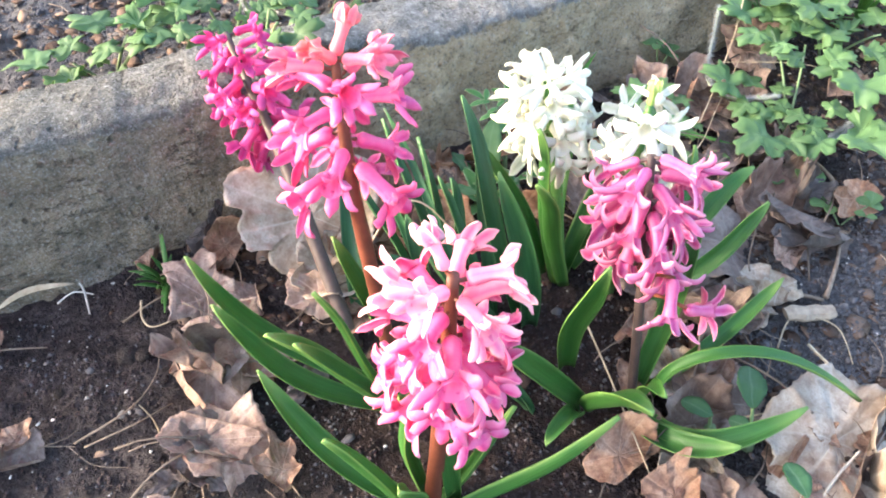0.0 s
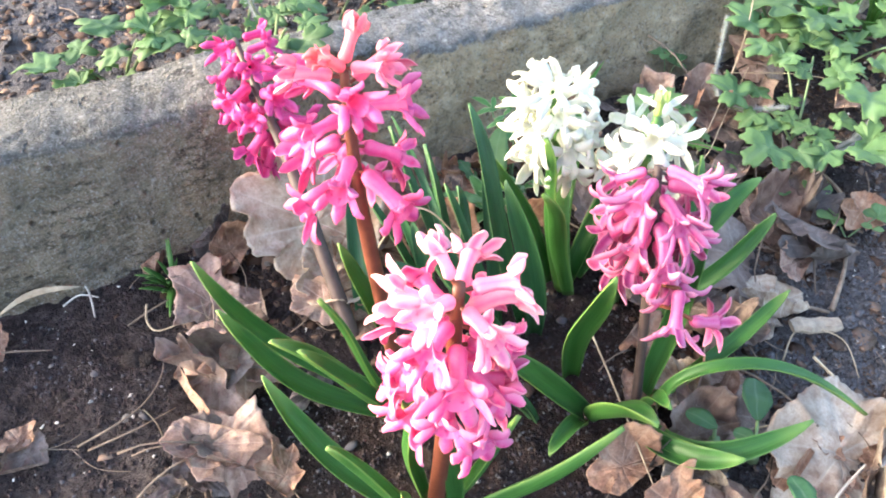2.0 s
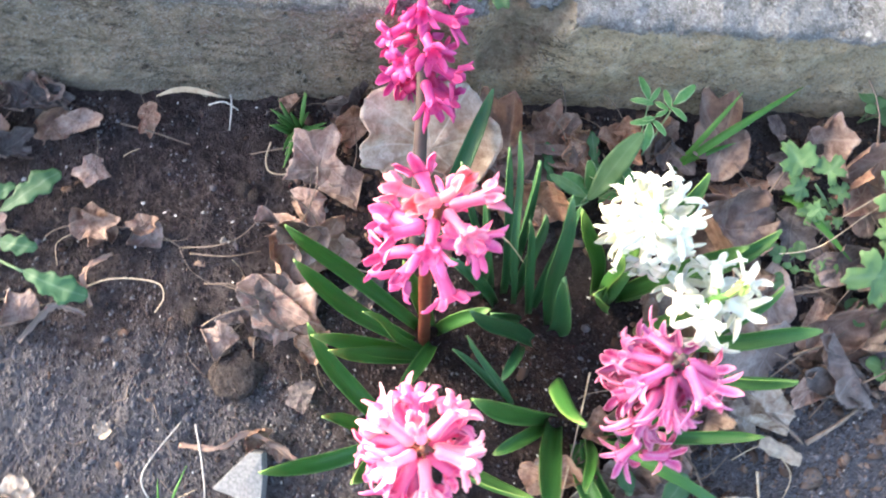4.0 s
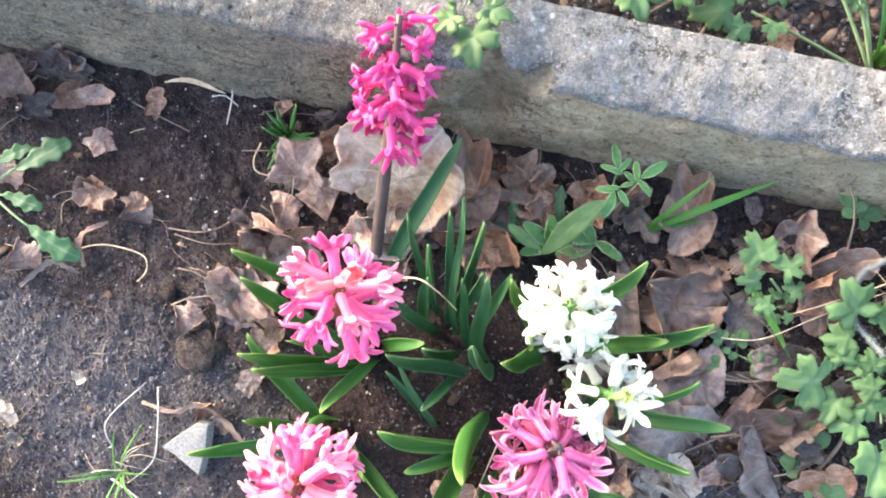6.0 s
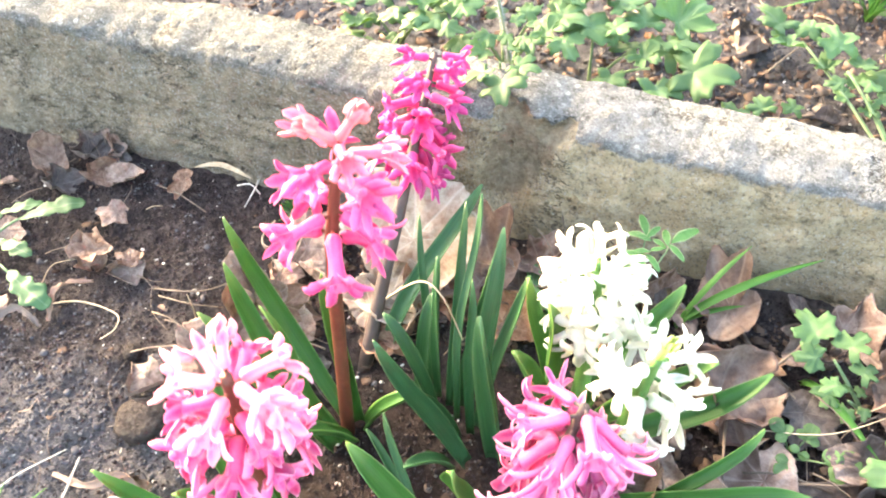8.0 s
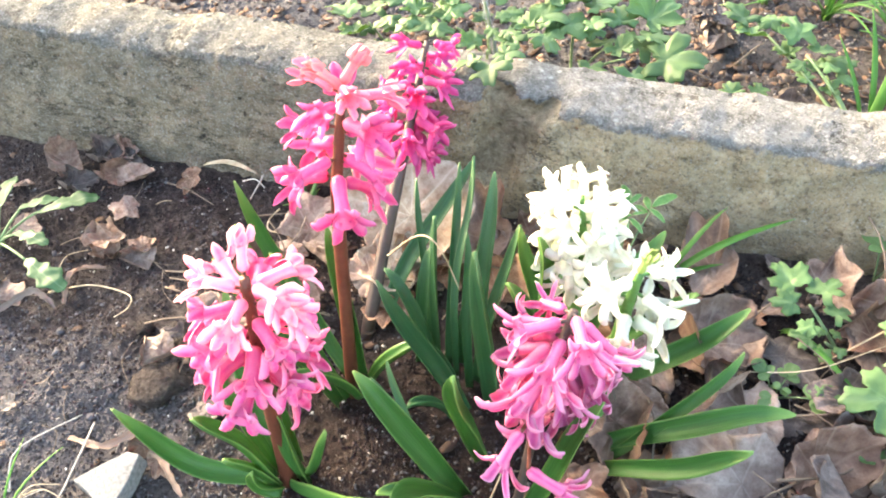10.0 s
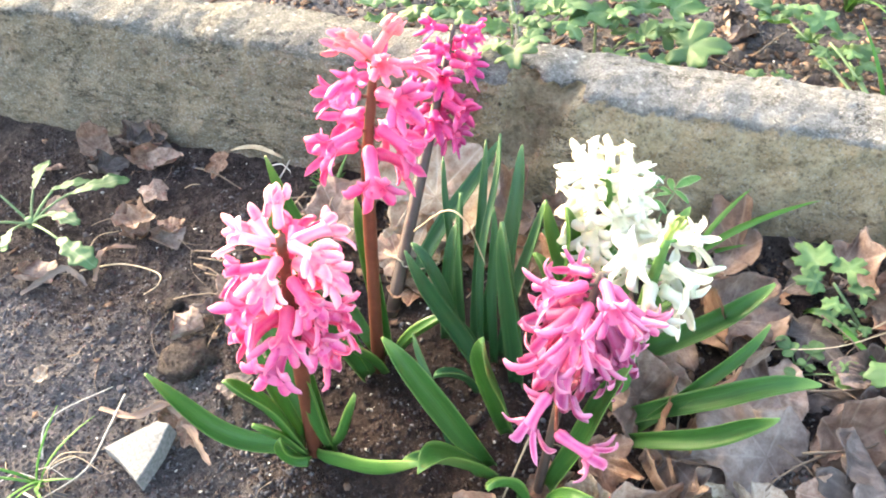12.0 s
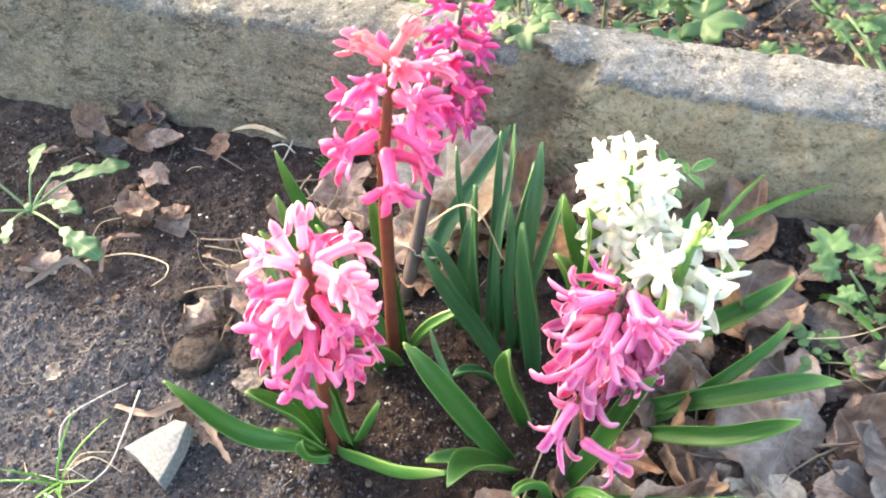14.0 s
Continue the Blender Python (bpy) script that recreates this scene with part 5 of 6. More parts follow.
rosette("ground_elder", 0.150, 0.196, "variegated ground elder with cream-edged leaves by the kerb", ELDER, ((70, 1.2, 40), (20, 1.1, 50), (-40, 1.0, 40), (-100, 0.9, 25), (120, 1.0, 25)), 75)
rosette("weed", 0.141, 0.187, "broad pale green lance-shaped weed leaf among dead leaves", LANCE, ((-42, 0.85, 24), (60, 0.45, 20)), 76, lift=0.022)
rosette("weed", 0.121, 0.195, "small bright green toothed weed in dead leaves", DANDELION, ((15, 0.52, 28), (70, 0.3, 20), (-60, 0.3, 20)), 73)
rosette("weed", 0.151, 0.206, "small bright green toothed weed in dead leaves", DANDELION, ((4, 0.50, 30), (-50, 0.3, 25)), 74)


def grass(name, x, y, z, label, blades, seed, material=None, category="grass"):
    """A tuft: each blade is a part. blades: (heading, length, lean, half width)."""
    rng = random.Random(seed)
    plant = thing(name, x, y, z, label, category, "grass tufts")
    for heading, ln, lean, w in blades:
        h = Vector((-math.sin(radians(heading)), math.cos(radians(heading)), 0))
        a = Vector((rng.uniform(-1, 1) * 0.004, rng.uniform(-1, 1) * 0.004, -0.003))
        up = Vector((0, 0, 1)) * math.cos(radians(lean)) + h * math.sin(radians(lean))
        tip = a + up * ln - Vector((0, 0, ln * 0.12 * rng.random()))
        pts = bezier(a, a + (Vector((0, 0, 1)) * 0.6 + up * 0.4) * ln * 0.4, a + up * ln * 0.75 + Vector((0, 0, 0.04 * ln)), tip, 9)
        wds = [w * (0.75 + 0.4 * math.sin(math.pi * i / 9)) * (1 - (i / 9) ** 3) + 0.0002 for i in range(10)]
        V, F, A, L = ribbon(pts, wds, [(Vector((0, 0, 1)) - h * 0.7).normalized()] * 10, 0.35, 0.0005, 3)
        mesh_object("blade", V, F, material or GRASS, plant, attrs={"across": A, "along": L})
    return plant


rng = random.Random(90)
grass("grass_tuft", -0.092, 0.240, 0, "spiky blue-green tuft at the kerb foot", [(rng.uniform(0, 360), rng.uniform(0.022, 0.040), rng.uniform(20, 75), 0.0016) for _ in range(22)], 91, STRAP)
grass("grass_tuft", 0.222, 0.222, 0, "grass with two long blades before the kerb", [(-57, 0.118, 66, 0.0030), (-38, 0.085, 45, 0.0020), (-70, 0.05, 60, 0.002)], 92)
grass("grass_tuft", -0.172, -0.076, 0, "sparse grass tuft with bleached roots on bare soil", [(rng.uniform(0, 360), rng.uniform(0.03, 0.06), rng.uniform(35, 80), 0.0008) for _ in range(9)], 93)
grass("grass_tuft", 0.362, 0.388, BACK, "tall grass with broad upright blades behind the kerb", [(-22, 0.150, 30, 0.0042), (38, 0.10, 35, 0.0018), (18, 0.12, 30, 0.0022), (-70, 0.09, 60, 0.0025), (-40, 0.11, 38, 0.002)], 94)
for i, (x, y, n) in enumerate(((0.40, 0.52, 16), (0.46, 0.56, 18), (0.34, 0.58, 16), (0.52, 0.50, 18), (0.42, 0.62, 18), (0.28, 0.60, 14), (0.54, 0.60, 18), (0.36, 0.68, 16), (0.48, 0.68, 16), (0.20, 0.66, 12), (0.60, 0.44, 16))):
    grass("grass_tuft", x, y, BACK, "grass tuft in low sun behind the kerb", [(rng.uniform(0, 360), rng.uniform(0.05, 0.13), rng.uniform(15, 65), rng.uniform(0.0012, 0.0024)) for _ in range(n)], 95 + i)
for i, (x, y, n) in enumerate(((0.555, 0.255, 14), (0.60, 0.235, 14), (0.50, 0.262, 10), (0.58, 0.30, 14), (0.60, 0.17, 12))):
    grass("grass_tuft", x, y, 0, "bright green grass tuft beside the kerb", [(rng.uniform(0, 360), rng.uniform(0.05, 0.12), rng.uniform(10, 55), rng.uniform(0.0015, 0.0030)) for _ in range(n)], 120 + i)
grass("grass_tuft", 0.312, 0.200, 0, "single pale grass blade bent over dead leaves", [(-143, 0.075, 72, 0.0030), (-120, 0.03, 60, 0.0015)], 131)
grass("grass_tuft", 0.300, -0.090, 0, "few thin grass blades on dead leaves", [(-120, 0.07, 55, 0.0014), (-80, 0.06, 60, 0.0012), (160, 0.05, 50, 0.0012)], 130)


# ---- straws, twigs, stones ----
def strand(name, label, category, points, radius, material, group="", seg=6, thin=0.6):
    pts = [Vector(p) for p in points]
    o = pts[0].copy()
    fine = []
    n = len(pts)
    for i in range(n - 1):
        p0, p1, p2, p3 = pts[max(i - 1, 0)], pts[i], pts[i + 1], pts[min(i + 2, n - 1)]
        for k in range(6):
            t = k / 6
            fine.append(0.5 * (2 * p1 + (p2 - p0) * t + (2 * p0 - 5 * p1 + 4 * p2 - p3) * t * t + (3 * p1 - p0 - 3 * p2 + p3) * t ** 3) - o)
    fine.append(pts[-1] - o)
    m = len(fine) - 1
    V, F = tube(fine, [radius * (1 - (1 - thin) * i / m) * (1 + 0.15 * noise.noise(Vector((i * 0.7, radius * 999, 0)))) for i in range(m + 1)], seg)
    ob = mesh_object(name, V, F, material)
    ob.matrix_basis = Matrix.Translation(o)
    return tagged(ob, label, category, group)


def fuzzy(label, points, radius, seed):
    """A weed stem with fine silvery hairs standing off it."""
    ob = strand("fuzzy_stem", label, "stem", points, radius, FUZZ, "hairy stems", 8, 0.8)
    rng = random.Random(seed)
    pts = [Vector(p) - Vector(points[0]) for p in points]
    V, F = [], []
    for _ in range(4200):
        i = rng.randrange(len(pts) - 1)
        p = pts[i].lerp(pts[i + 1], rng.random())
        d = Vector((rng.gauss(0, 1), rng.gauss(0, 1), rng.gauss(0, 1))).normalized()
        w = d.orthogonal().normalized() * 0.00013
        w2 = d.cross(w)
        ln = radius + rng.uniform(0.0015, 0.0058)
        b = len(V)
        V += [p + w, p - w * 0.5 + w2, p - w * 0.5 - w2, p + d * ln]
        F += [(b, b + 1, b + 3), (b + 1, b + 2, b + 3), (b + 2, b, b + 3)]
    hairs = mesh_object("hairs", V, F, HAIR, ob, label="fine silvery hairs")
    hairs["kind"] = "stuff"
    return ob


def on(x, y, h=0.002):
    return (x, y, ground_z(x, y) + h)


strand("straw", "long dry straw leaning across the leaves", "straw", (on(0.145, 0.052, 0.03), on(0.138, 0.012, 0.022), on(0.124, -0.064, 0.003)), 0.0008, STRAW, "dry straws")
strand("straw", "bleached broken straw on the soil", "straw", (on(0.217, -0.078, 0.006), on(0.207, -0.092, 0.005), on(0.197, -0.103)), 0.0013, ROOT, "dry straws")
strand("straw", "bleached broken straw on the soil", "straw", (on(0.208, -0.105), on(0.228, -0.098, 0.012), on(0.246, -0.094, 0.018)), 0.0013, ROOT, "dry straws")
strand("straw", "yellow straw lying on dead leaves", "straw", (on(0.281, -0.020, 0.008), on(0.282, -0.05, 0.008), on(0.281, -0.076, 0.004)), 0.0011, STRAW, "dry straws")
strand("straw", "bent straw lying on the soil", "straw", (on(0.262, -0.012, 0.004), on(0.285, 0.000, 0.012), on(0.305, -0.020, 0.010), on(0.300, -0.045, 0.004)), 0.0007, STRAW, "dry straws")
strand("straw", "pale straw under the leaves", "straw", (on(0.165, -0.018, 0.006), on(0.19, -0.034, 0.008), on(0.222, -0.046, 0.008)), 0.0011, STRAW, "dry straws")
strand("straw", "thin arched dry stalk over dead leaves", "straw", (on(0.285, 0.150, 0.012), on(0.325, 0.155, 0.016), on(0.370, 0.185, 0.02), on(0.43, 0.225, 0.03)), 0.0005, STRAW, "dry straws")
strand("straw", "long thin straw rising against the kerb", "straw", (on(0.335, 0.172, 0.004), on(0.385, 0.205, 0.03), on(0.440, 0.250, 0.07), (0.47, 0.30, 0.13)), 0.0007, STRAW, "dry straws")
strand("straw", "thin straw lying over green leaves", "straw", (on(0.50, 0.13, 0.03), on(0.46, 0.175, 0.04), on(0.40, 0.225, 0.03)), 0.0005, STRAW, "dry straws")
strand("dry_stalk", "pale withered leaf tip curled among green leaves", "dry stalk", ((0.032, 0.140, 0.078), (0.055, 0.146, 0.098), (0.072, 0.140, 0.096), (0.088, 0.128, 0.070)), 0.0008, STRAW, "dry straws")
strand("root", "white forked root at the kerb foot", "root", (on(-0.152, 0.278, 0.002), on(-0.148, 0.262, 0.004), on(-0.149, 0.240, 0.001)), 0.0010, ROOT, "bare roots")
strand("root", "white forked root at the kerb foot", "root", (on(-0.168, 0.262, 0.001), on(-0.155, 0.264, 0.003), on(-0.143, 0.258, 0.001)), 0.0008, ROOT, "bare roots")
strand("straw", "looped thin straw beside the spiky tuft", "straw", (on(-0.113, 0.230, 0.003), on(-0.116, 0.214, 0.004), on(-0.110, 0.204, 0.004), on(-0.085, 0.205, 0.004), on(-0.075, 0.212, 0.002)), 0.0008, STRAW, "dry straws")
strand("root", "twisted pale dry root on dark soil", "root", (on(-0.177, 0.140, 0.003), on(-0.150, 0.142, 0.006), on(-0.132, 0.150, 0.006), on(-0.118, 0.166, 0.005), on(-0.112, 0.182, 0.006)), 0.0008, TWIG, "bare roots", thin=0.4)
strand("root", "twisted pale dry root on dark soil", "root", (on(-0.172, 0.136, 0.002), on(-0.140, 0.134, 0.005), on(-0.115, 0.140, 0.002)), 0.0008, TWIG, "bare roots", thin=0.4)
strand("straw", "curved pale straw on bare soil", "straw", (on(-0.268, 0.098), on(-0.235, 0.113, 0.004), on(-0.198, 0.112, 0.004), on(-0.190, 0.100, 0.003), on(-0.196, 0.088)), 0.0008, STRAW, "dry straws")
strand("straw", "thin bleached straw looped over the grass tuft", "straw", (on(-0.185, -0.060, 0.002), on(-0.192, -0.035, 0.010), on(-0.168, 0.004, 0.006)), 0.0008, ROOT, "dry straws")
strand("straw", "thin bleached straw looped over the grass tuft", "straw", (on(-0.158, 0.002, 0.004), on(-0.148, -0.030, 0.008), on(-0.146, -0.060, 0.006), on(-0.165, -0.085, 0.002)), 0.0008, ROOT, "dry straws")
strand("straw", "thin bleached straw looped over the grass tuft", "straw", (on(-0.18, -0.085, 0.002), on(-0.16, -0.09, 0.006), on(-0.13, -0.105, 0.002)), 0.0010, ROOT, "dry straws")
rng = random.Random(17)
for i in range(9):
    a, ln = rng.uniform(0, 6.28), rng.uniform(0.018, 0.045)
    x, y = -0.174 + rng.uniform(-0.006, 0.006), -0.072 + rng.uniform(-0.006, 0.006)
    kink = a + rng.uniform(-0.9, 0.9)
    x2, y2 = x + math.cos(a) * ln * 0.5, y + math.sin(a) * ln * 0.5
    strand("root", "thin bleached root tangled in the sparse tuft", "root", (on(x, y, 0.006), on(x2, y2, rng.uniform(0.004, 0.012)), on(x2 + math.cos(kink) * ln * 0.5, y2 + math.sin(kink) * ln * 0.5, 0.002)), rng.uniform(0.0003, 0.0005), rng.choice((ROOT, STRAW, TWIG)), "bare roots", 5)
strand("straw", "thin straw standing in the soil", "straw", (on(-0.128, 0.120), on(-0.127, 0.124, 0.02), on(-0.130, 0.128, 0.034)), 0.0006, STRAW, "dry straws")
fuzzy("silvery hairy weed stem bent over the soil", ((0.4255, 0.2603, 0.060), (0.410, 0.244, 0.040), (0.394, 0.227, 0.022), (0.384, 0.203, 0.020), (0.395, 0.183, 0.022), (0.417, 0.164, 0.030)), 0.0008, 11)
fuzzy("silvery hairy weed stem bent over the soil", ((0.440, 0.120, 0.008), (0.450, 0.116, 0.018), (0.475, 0.122, 0.026)), 0.0011, 12)
fuzzy("pale hairy weed stem rising behind the kerb", ((0.050, 0.400, 0.03), (0.044, 0.395, 0.09), (0.030, 0.400, 0.16), (0.020, 0.42, 0.20)), 0.0013, 13)
for i, (x, y, ang, ln, r) in enumerate(((0.185, 0.392, 40, 0.05, 0.0022), (0.245, 0.400, 110, 0.05, 0.0032), (0.228, 0.385, 70, 0.03, 0.0018), (0.30, 0.43, 20, 0.05, 0.0015), (0.21, 0.46, -20, 0.06, 0.0016), (0.27, 0.50, 60, 0.05, 0.0014), (0.345, 0.02, 35, 0.06, 0.002), (0.300, 0.020, -45, 0.05, 0.0022), (0.405, 0.085, 70, 0.06, 0.002), (-0.10, 0.225, 10, 0.06, 0.0008), (-0.21, 0.235, -15, 0.06, 0.0008))):
    dx, dy = math.cos(radians(ang)) * ln / 2, math.sin(radians(ang)) * ln / 2
    strand("twig", "short brown twig lying on the ground", "twig", (on(x - dx, y - dy, 0.003), on(x + dy * 0.1, y, 0.007), on(x + dx, y + dy, 0.003)), r, TWIG, "fallen twigs")

rng = random.Random(61)
made = 0
while made < 70:
    x, y, ang, ln = rng.uniform(-0.40, 0.48), rng.uniform(-0.14, 0.62), rng.uniform(0, 6.28), rng.uniform(0.012, 0.045)
    if not clear_of_plants(x, y) or not clear_of_plants(x + math.cos(ang) * ln, y + math.sin(ang) * ln):
        continue
    bend = rng.uniform(-0.35, 0.35) * ln
    mid = (x + math.cos(ang) * ln / 2 - math.sin(ang) * bend, y + math.sin(ang) * ln / 2 + math.cos(ang) * bend)
    strand("straw", "short broken bit of dry stalk on the soil", "straw", (on(x, y), on(*mid, rng.uniform(0.002, 0.006)), on(x + math.cos(ang) * ln, y + math.sin(ang) * ln)), rng.uniform(0.0003, 0.0006), rng.choice((STRAW, TWIG, TWIG, TWIG)), "dry straws", 5)
    made += 1


def husk():
    V, F, A, L = ribbon([Vector((-0.028 + 0.056 * i / 8, 0.004 * math.sin(i * 0.5), 0.004 * math.sin(math.pi * i / 8))) for i in range(9)], [0.0005 + 0.0019 * math.sin(math.pi * i / 8) for i in range(9)], [Vector((0, -0.5, 0.8))] * 9, 0.5, 0.0010, 5)
    ob = mesh_object("dry_husk", V, F, STRAW)
    ob.matrix_basis = pose(-0.180, 0.266, 0.008, 0, 0, 4)
    return tagged(ob, "pale straw-coloured husk lying at the kerb foot", "husk")


husk()


def leaf_strip(points, width, label, material):
    """A narrow dried leaf shred, rolled along its length and lifted off the soil between its ends."""
    o = Vector(points[0])
    pts = [Vector(p) - o for p in points]
    line = []
    for i in range(len(pts) - 1):
        p0, p1, p2, p3 = pts[max(i - 1, 0)], pts[i], pts[i + 1], pts[min(i + 2, len(pts) - 1)]
        line += bezier(p1, p1 + (p2 - p0) / 6, p2 - (p3 - p1) / 6, p2, 6)[:-1]
    line.append(pts[-1])
    n = len(line)
    widths = [width * (0.25 + 0.75 * math.sin(math.pi * (0.06 + 0.9 * i / (n - 1))) ** 0.7) * (1 + 0.25 * math.sin(i * 1.9)) for i in range(n)]
    normals = [Vector((0.7 * math.sin(i * 0.33), -0.35 + 0.5 * math.cos(i * 0.27), 0.8)).normalized() for i in range(n)]
    V, F, A, L = ribbon(line, widths, normals, 0.8, 0.0006, 7)
    ground = ground_z(o.x, o.y)
    ob = mesh_object("dead_leaf", [Vector(v) / 0.05 for v in V], F, material)
    ob.matrix_basis = Matrix.Translation(o + Vector((0, 0, ground))) @ Matrix.Scale(0.05, 4)
    return tagged(ob, label, "dead leaf", "dead leaves on the bed")


leaf_strip(((-0.169, -0.014, 0.003), (-0.138, -0.014, 0.007), (-0.115, -0.001, 0.012), (-0.094, -0.010, 0.008), (-0.079, -0.023, 0.006), (-0.065, -0.031, 0.003)), 0.0030, "narrow twisted dark leaf shred beside the stone", DRY_SHRED)
leaf_strip(((-0.300, 0.061, 0.003), (-0.285, 0.079, 0.009), (-0.271, 0.091, 0.012), (-0.260, 0.089, 0.010), (-0.250, 0.083, 0.003)), 0.0030, "narrow arched brown leaf shred on the soil", DRY_SHRED)
leaf_strip(((-0.247, 0.091, 0.003), (-0.251, 0.104, 0.010), (-0.249, 0.115, 0.014), (-0.244, 0.125, 0.010), (-0.234, 0.134, 0.003)), 0.0028, "narrow curled brown leaf shred on the soil", DRY_SHRED)


def rock_mesh(material, seed, sharp, squash=0.7, detail=2):
    bm = bmesh.new()
    bmesh.ops.create_icosphere(bm, subdivisions=detail, radius=1)
    rng = random.Random(seed)
    off = Vector((rng.uniform(0, 90), rng.uniform(0, 90), 0))
    planes = [(Vector((rng.gauss(0, 1), rng.gauss(0, 1), rng.gauss(0, 1))).normalized(), rng.uniform(0.45, 0.8)) for _ in range(9)]
    for v in bm.verts:
        p = v.co.copy()
        if sharp:
            for nrm, d in planes:
                over = p.dot(nrm) - d
                if over > 0:
                    p -= nrm * over
        rough = 1.0 if sharp else 2.4
        v.co = p * (1 + 0.14 * rough * noise.noise(p * 1.8 + off) + 0.06 * rough * noise.noise(p * 5 + off) + 0.03 * rough * noise.noise(p * 11 + off))
        v.co.z *= squash
    me = bpy.data.meshes.new("stone")
    bm.to_mesh(me)
    bm.free()
    me.materials.append(material)
    me.polygons.foreach_set("use_smooth", [not sharp] * len(me.polygons))
    return me


def pale_stone():
    """A flat angular chip of stone, three-cornered."""
    bm = bmesh.new()
    ring = [(-0.0225, -0.0045), (-0.008, 0.011), (0.0055, 0.0245), (0.016, 0.0245), (0.0180, 0.004), (0.0172, -0.0210), (0.006, -0.0155), (-0.009, -0.0085)]
    lower = [bm.verts.new((x, y, -0.004)) for x, y in ring]
    upper = [bm.verts.new((x * 0.95, y * 0.95, 0.0090 + 0.03 * x + 0.03 * y + 0.0012 * noise.noise(Vector((x * 90, y * 90, 0))))) for x, y in ring]
    mid = bm.verts.new((0.004, 0.001, 0.0098))
    n = len(ring)
    for i in range(n):
        j = (i + 1) % n
        bm.faces.new((lower[i], lower[j], upper[j], upper[i]))
        bm.faces.new((upper[i], upper[j], mid))
    bm.faces.new(lower[::-1])
    bmesh.ops.bevel(bm, geom=bm.edges[:], offset=0.0006, segments=1, affect="EDGES")
    me = bpy.data.meshes.new("stone")
    bm.to_mesh(me)
    bm.free()
    me.materials.append(STONE)
    ob = new("stone", me)
    ob.matrix_basis = pose(-0.117, -0.040, 0.001, 0, 0, 0)
    return tagged(ob, "pale grey angular stone chip lying on the soil", "stone")


pale_stone()
CLODS = [rock_mesh(CLOD, 300 + i, False, 0.62, 3) for i in range(3)]
PEBBLES = [rock_mesh(PEBBLE, 320 + i, True, 0.7) for i in range(4)] + [rock_mesh(STONE, 340 + i, True, 0.6) for i in range(2)]
clod = new("soil_clod", CLODS[0])
clod.matrix_basis = pose(-0.128, 0.042, -0.001, 0, 0, 30) @ Matrix.Diagonal((0.021, 0.019, 0.014, 1.0))
tagged(clod, "rounded dark lump of dried soil", "clod")
rng = random.Random(77)
done = 0
while done < 110:
    x, y = rng.uniform(-0.42, 0.50), rng.uniform(-0.20, 0.62)
    if not clear_of_plants(x, y) or (x > 0.2 and rng.random() < 0.6):
        continue
    if rng.random() < 0.35:
        ob, text, cat, r = new("soil_clod", rng.choice(CLODS)), "small dark lump of soil", "clod", rng.uniform(0.003, 0.008)
    else:
        ob, text, cat, r = new("pebble", rng.choice(PEBBLES)), "small greyish pebble half sunk in soil", "pebble", rng.uniform(0.0014, 0.0038)
    ob.matrix_basis = pose(x, y, ground_z(x, y) + r * 0.2, 0, 0, rng.uniform(0, 360)) @ Matrix.Scale(r, 4)
    tagged(ob, text, cat, "pebbles and clods on the soil")
    done += 1


def chip_of_wood():
    V, F = tube([Vector((-0.017 + 0.034 * i / 6, 0.0008 * math.sin(i * 2.1), 0.006 + 0.001 * math.sin(i * 1.3))) for i in range(7)], [0.0045, 0.0056, 0.0058, 0.0055, 0.0057, 0.0054, 0.0046], 9)
    ob = mesh_object("wood_chip", [Vector((v.x, v.y * 1.1, v.z * 0.8)) for v in V], F, WOOD, smooth=False)
    ob.matrix_basis = pose(0.297, -0.003, 0.001, 0, 0, -24)
    return tagged(ob, "short pale piece of weathered wood on the soil", "wood chip")


chip_of_wood()


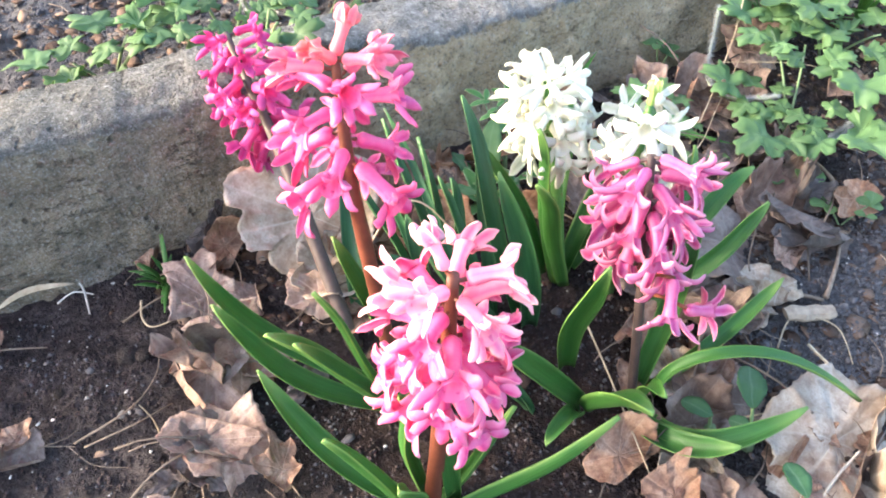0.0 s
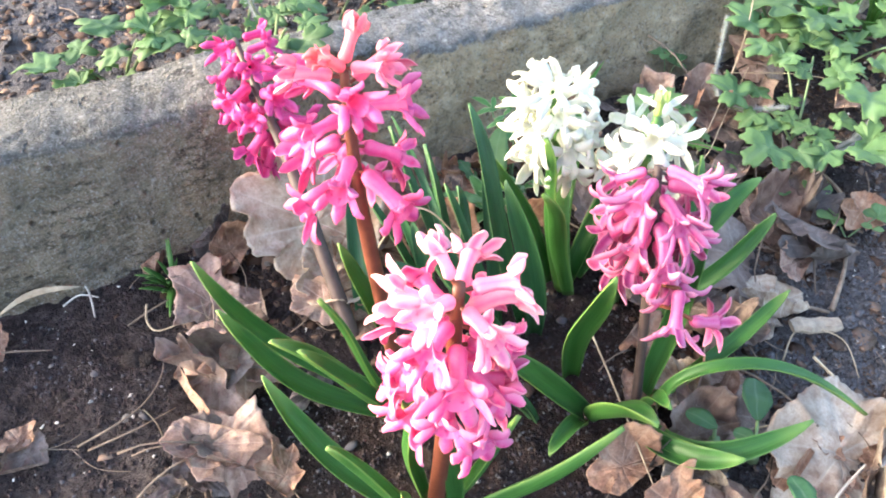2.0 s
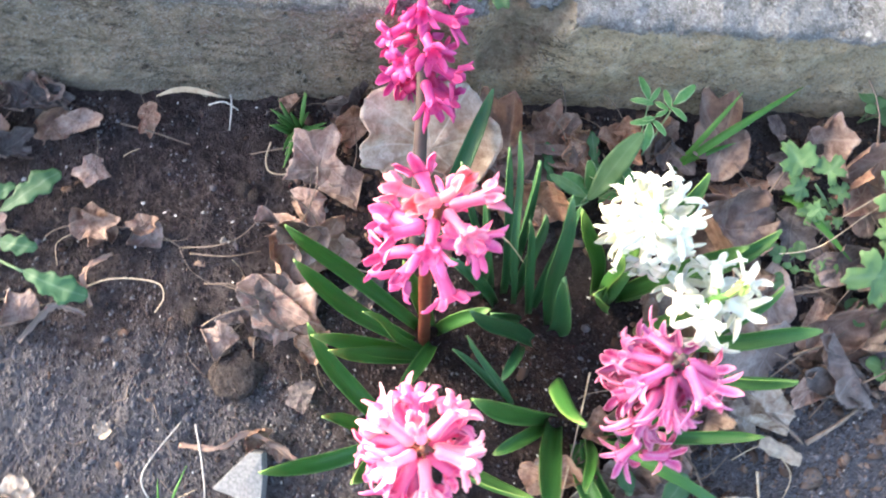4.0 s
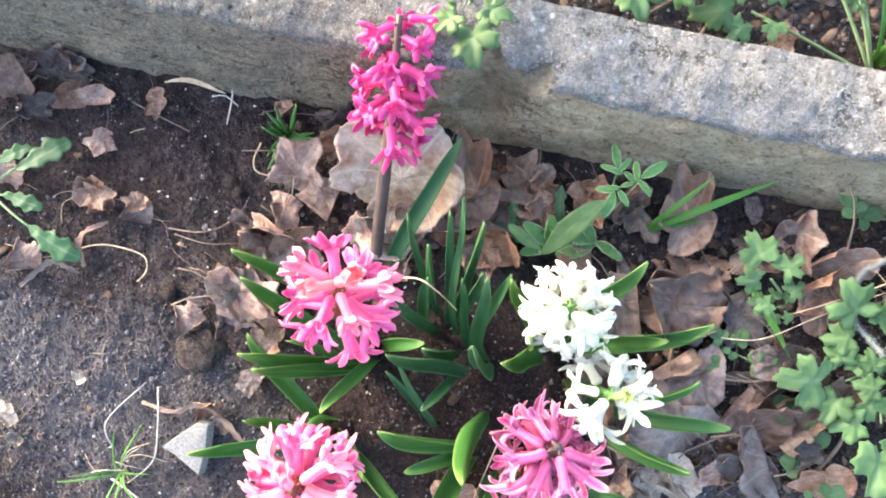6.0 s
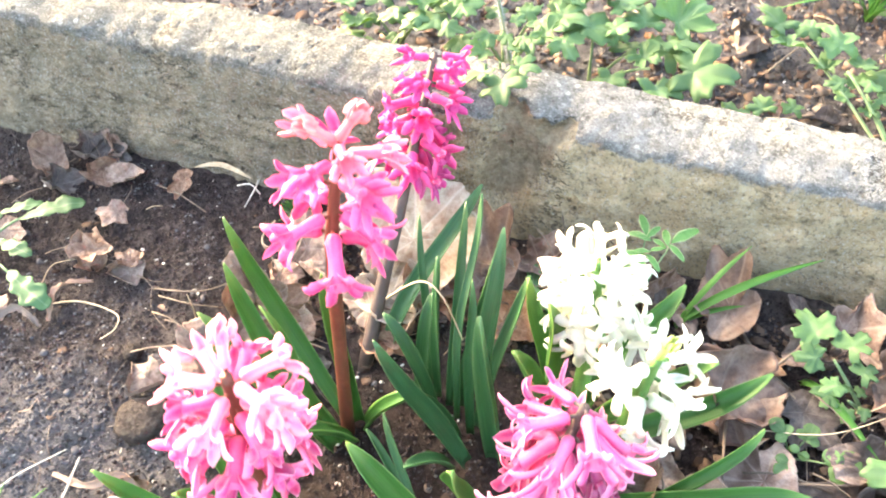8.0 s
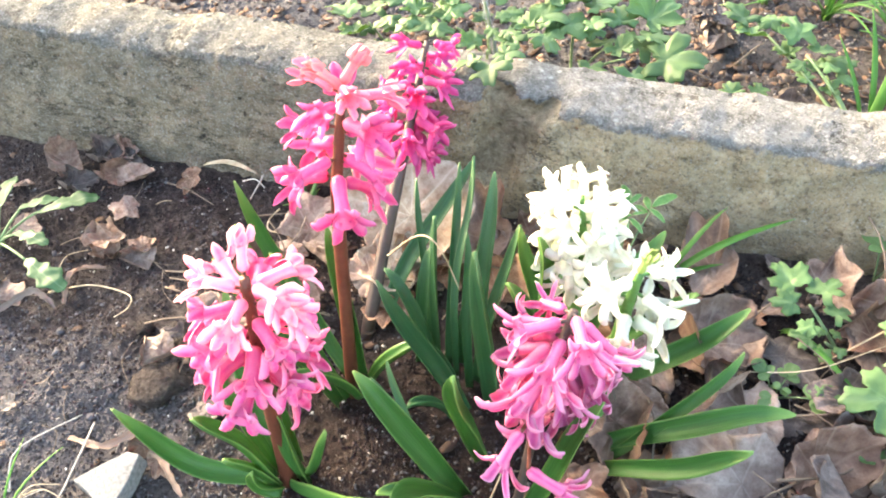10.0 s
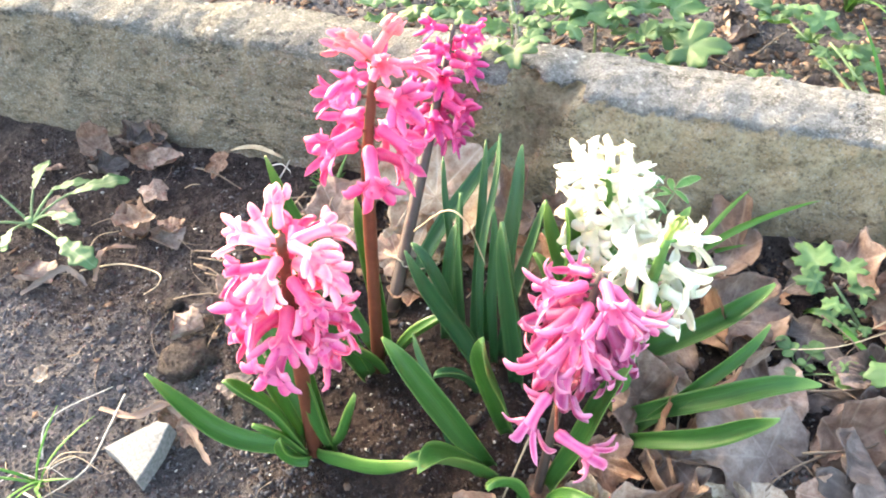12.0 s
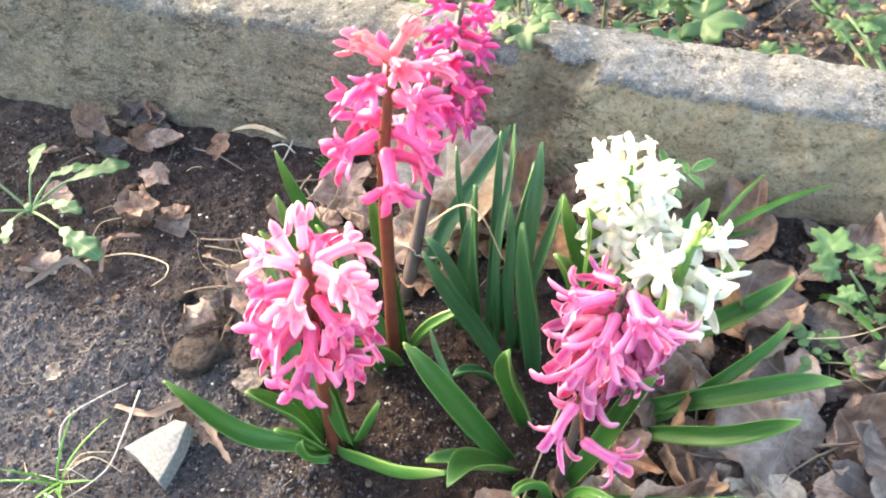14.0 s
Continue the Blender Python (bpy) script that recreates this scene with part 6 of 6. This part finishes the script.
# ---- loose crumbs of soil, grit and leaf litter ----
def crumbs(name, label, material, n, size, seed, flat=1.0, area=(-0.6, 0.75, -0.28, 0.9), accept=None):
    """Many little lumps, each a bent icosahedron sunk into the soil, as one mesh."""
    rng = random.Random(seed)
    bm = bmesh.new()
    bmesh.ops.create_icosphere(bm, subdivisions=1, radius=1)
    ball = np.array([v.co[:] for v in bm.verts])
    bm.verts.ensure_lookup_table()
    tri = np.array([[v.index for v in f.verts] for f in bm.faces])
    bm.free()
    gen = np.random.default_rng(seed)
    V, F = [], []
    made = 0
    while made < n:
        x, y = rng.uniform(area[0], area[1]), rng.uniform(area[2], area[3])
        if 0.266 < y < 0.385 or (accept and rng.random() > accept(x, y)):
            continue
        r = size[0] + (size[1] - size[0]) * rng.random() ** 2.2
        m = np.array(Euler((rng.uniform(-0.4, 0.4), rng.uniform(-0.4, 0.4), rng.uniform(0, 6))).to_matrix())
        shape = ball * (1 + gen.uniform(-0.45, 0.45, (len(ball), 1))) * np.array((r * rng.uniform(0.8, 1.3), r * rng.uniform(0.6, 1.0), r * flat * rng.uniform(0.6, 0.9)))
        V.append(shape @ m.T + np.array((x, y, ground_z(x, y) + r * 0.25 * flat)))
        F.append(tri + made * len(ball))
        made += 1
    V, F = np.concatenate(V), np.concatenate(F)
    me = bpy.data.meshes.new(name)
    me.vertices.add(len(V))
    me.vertices.foreach_set("co", V.astype(np.float32).ravel())
    me.loops.add(len(F) * 3)
    me.loops.foreach_set("vertex_index", F.astype(np.int32).ravel())
    me.polygons.add(len(F))
    me.polygons.foreach_set("loop_start", np.arange(0, len(F) * 3, 3, dtype=np.int32))
    me.update(calc_edges=True)
    me.validate()
    me.materials.append(material)
    return tagged(new(name, me), label, "litter", kind="stuff")


BED = (-0.45, 0.58, -0.24, 0.268)
REAR = (-0.35, 0.60, 0.385, 0.85)
crumbs("soil_crumbs", "loose dark crumbs of garden soil", GRIT, 56000, (0.0003, 0.0018), 401, area=BED, accept=lambda x, y: 1 - 0.9 * min(1, max(0, dry_or_lit(x, y))))
crumbs("dry_soil_crumbs", "pale dried crumbs of garden soil", DRY_GRIT, 18000, (0.0004, 0.0024), 404, area=REAR)
crumbs("dry_soil_crumbs", "pale dried crumbs of garden soil", DRY_GRIT, 32000, (0.0003, 0.0017), 405, area=BED, accept=lambda x, y: min(1, max(0.02, dry_or_lit(x, y))))
crumbs("pale_grit", "scattered pale grit and tiny stones", PALE_GRIT, 3600, (0.0004, 0.0017), 402)
crumbs("pale_grit", "pale dry grit on a trodden patch", DRY_GRIT, 2600, (0.0004, 0.0022), 407, area=(0.20, 0.42, -0.13, 0.06), accept=lambda x, y: math.exp(-((x - 0.31) / 0.08) ** 2 - ((y + 0.02) / 0.06) ** 2))
crumbs("leaf_litter", "small brown flakes of broken dead leaves", LITTER, 13000, (0.0015, 0.0085), 403, 0.14, accept=lambda x, y: 1 if x > 0.18 or y > 0.38 or (x > -0.1 and y > 0.14) else 0.04)
crumbs("soil_lumps", "small dry lumps of garden soil", DRY_GRIT, 420, (0.0014, 0.0042), 406, 0.8, area=BED, accept=lambda x, y: 0.25 + 0.75 * min(1, max(0, dry_or_lit(x, y))))
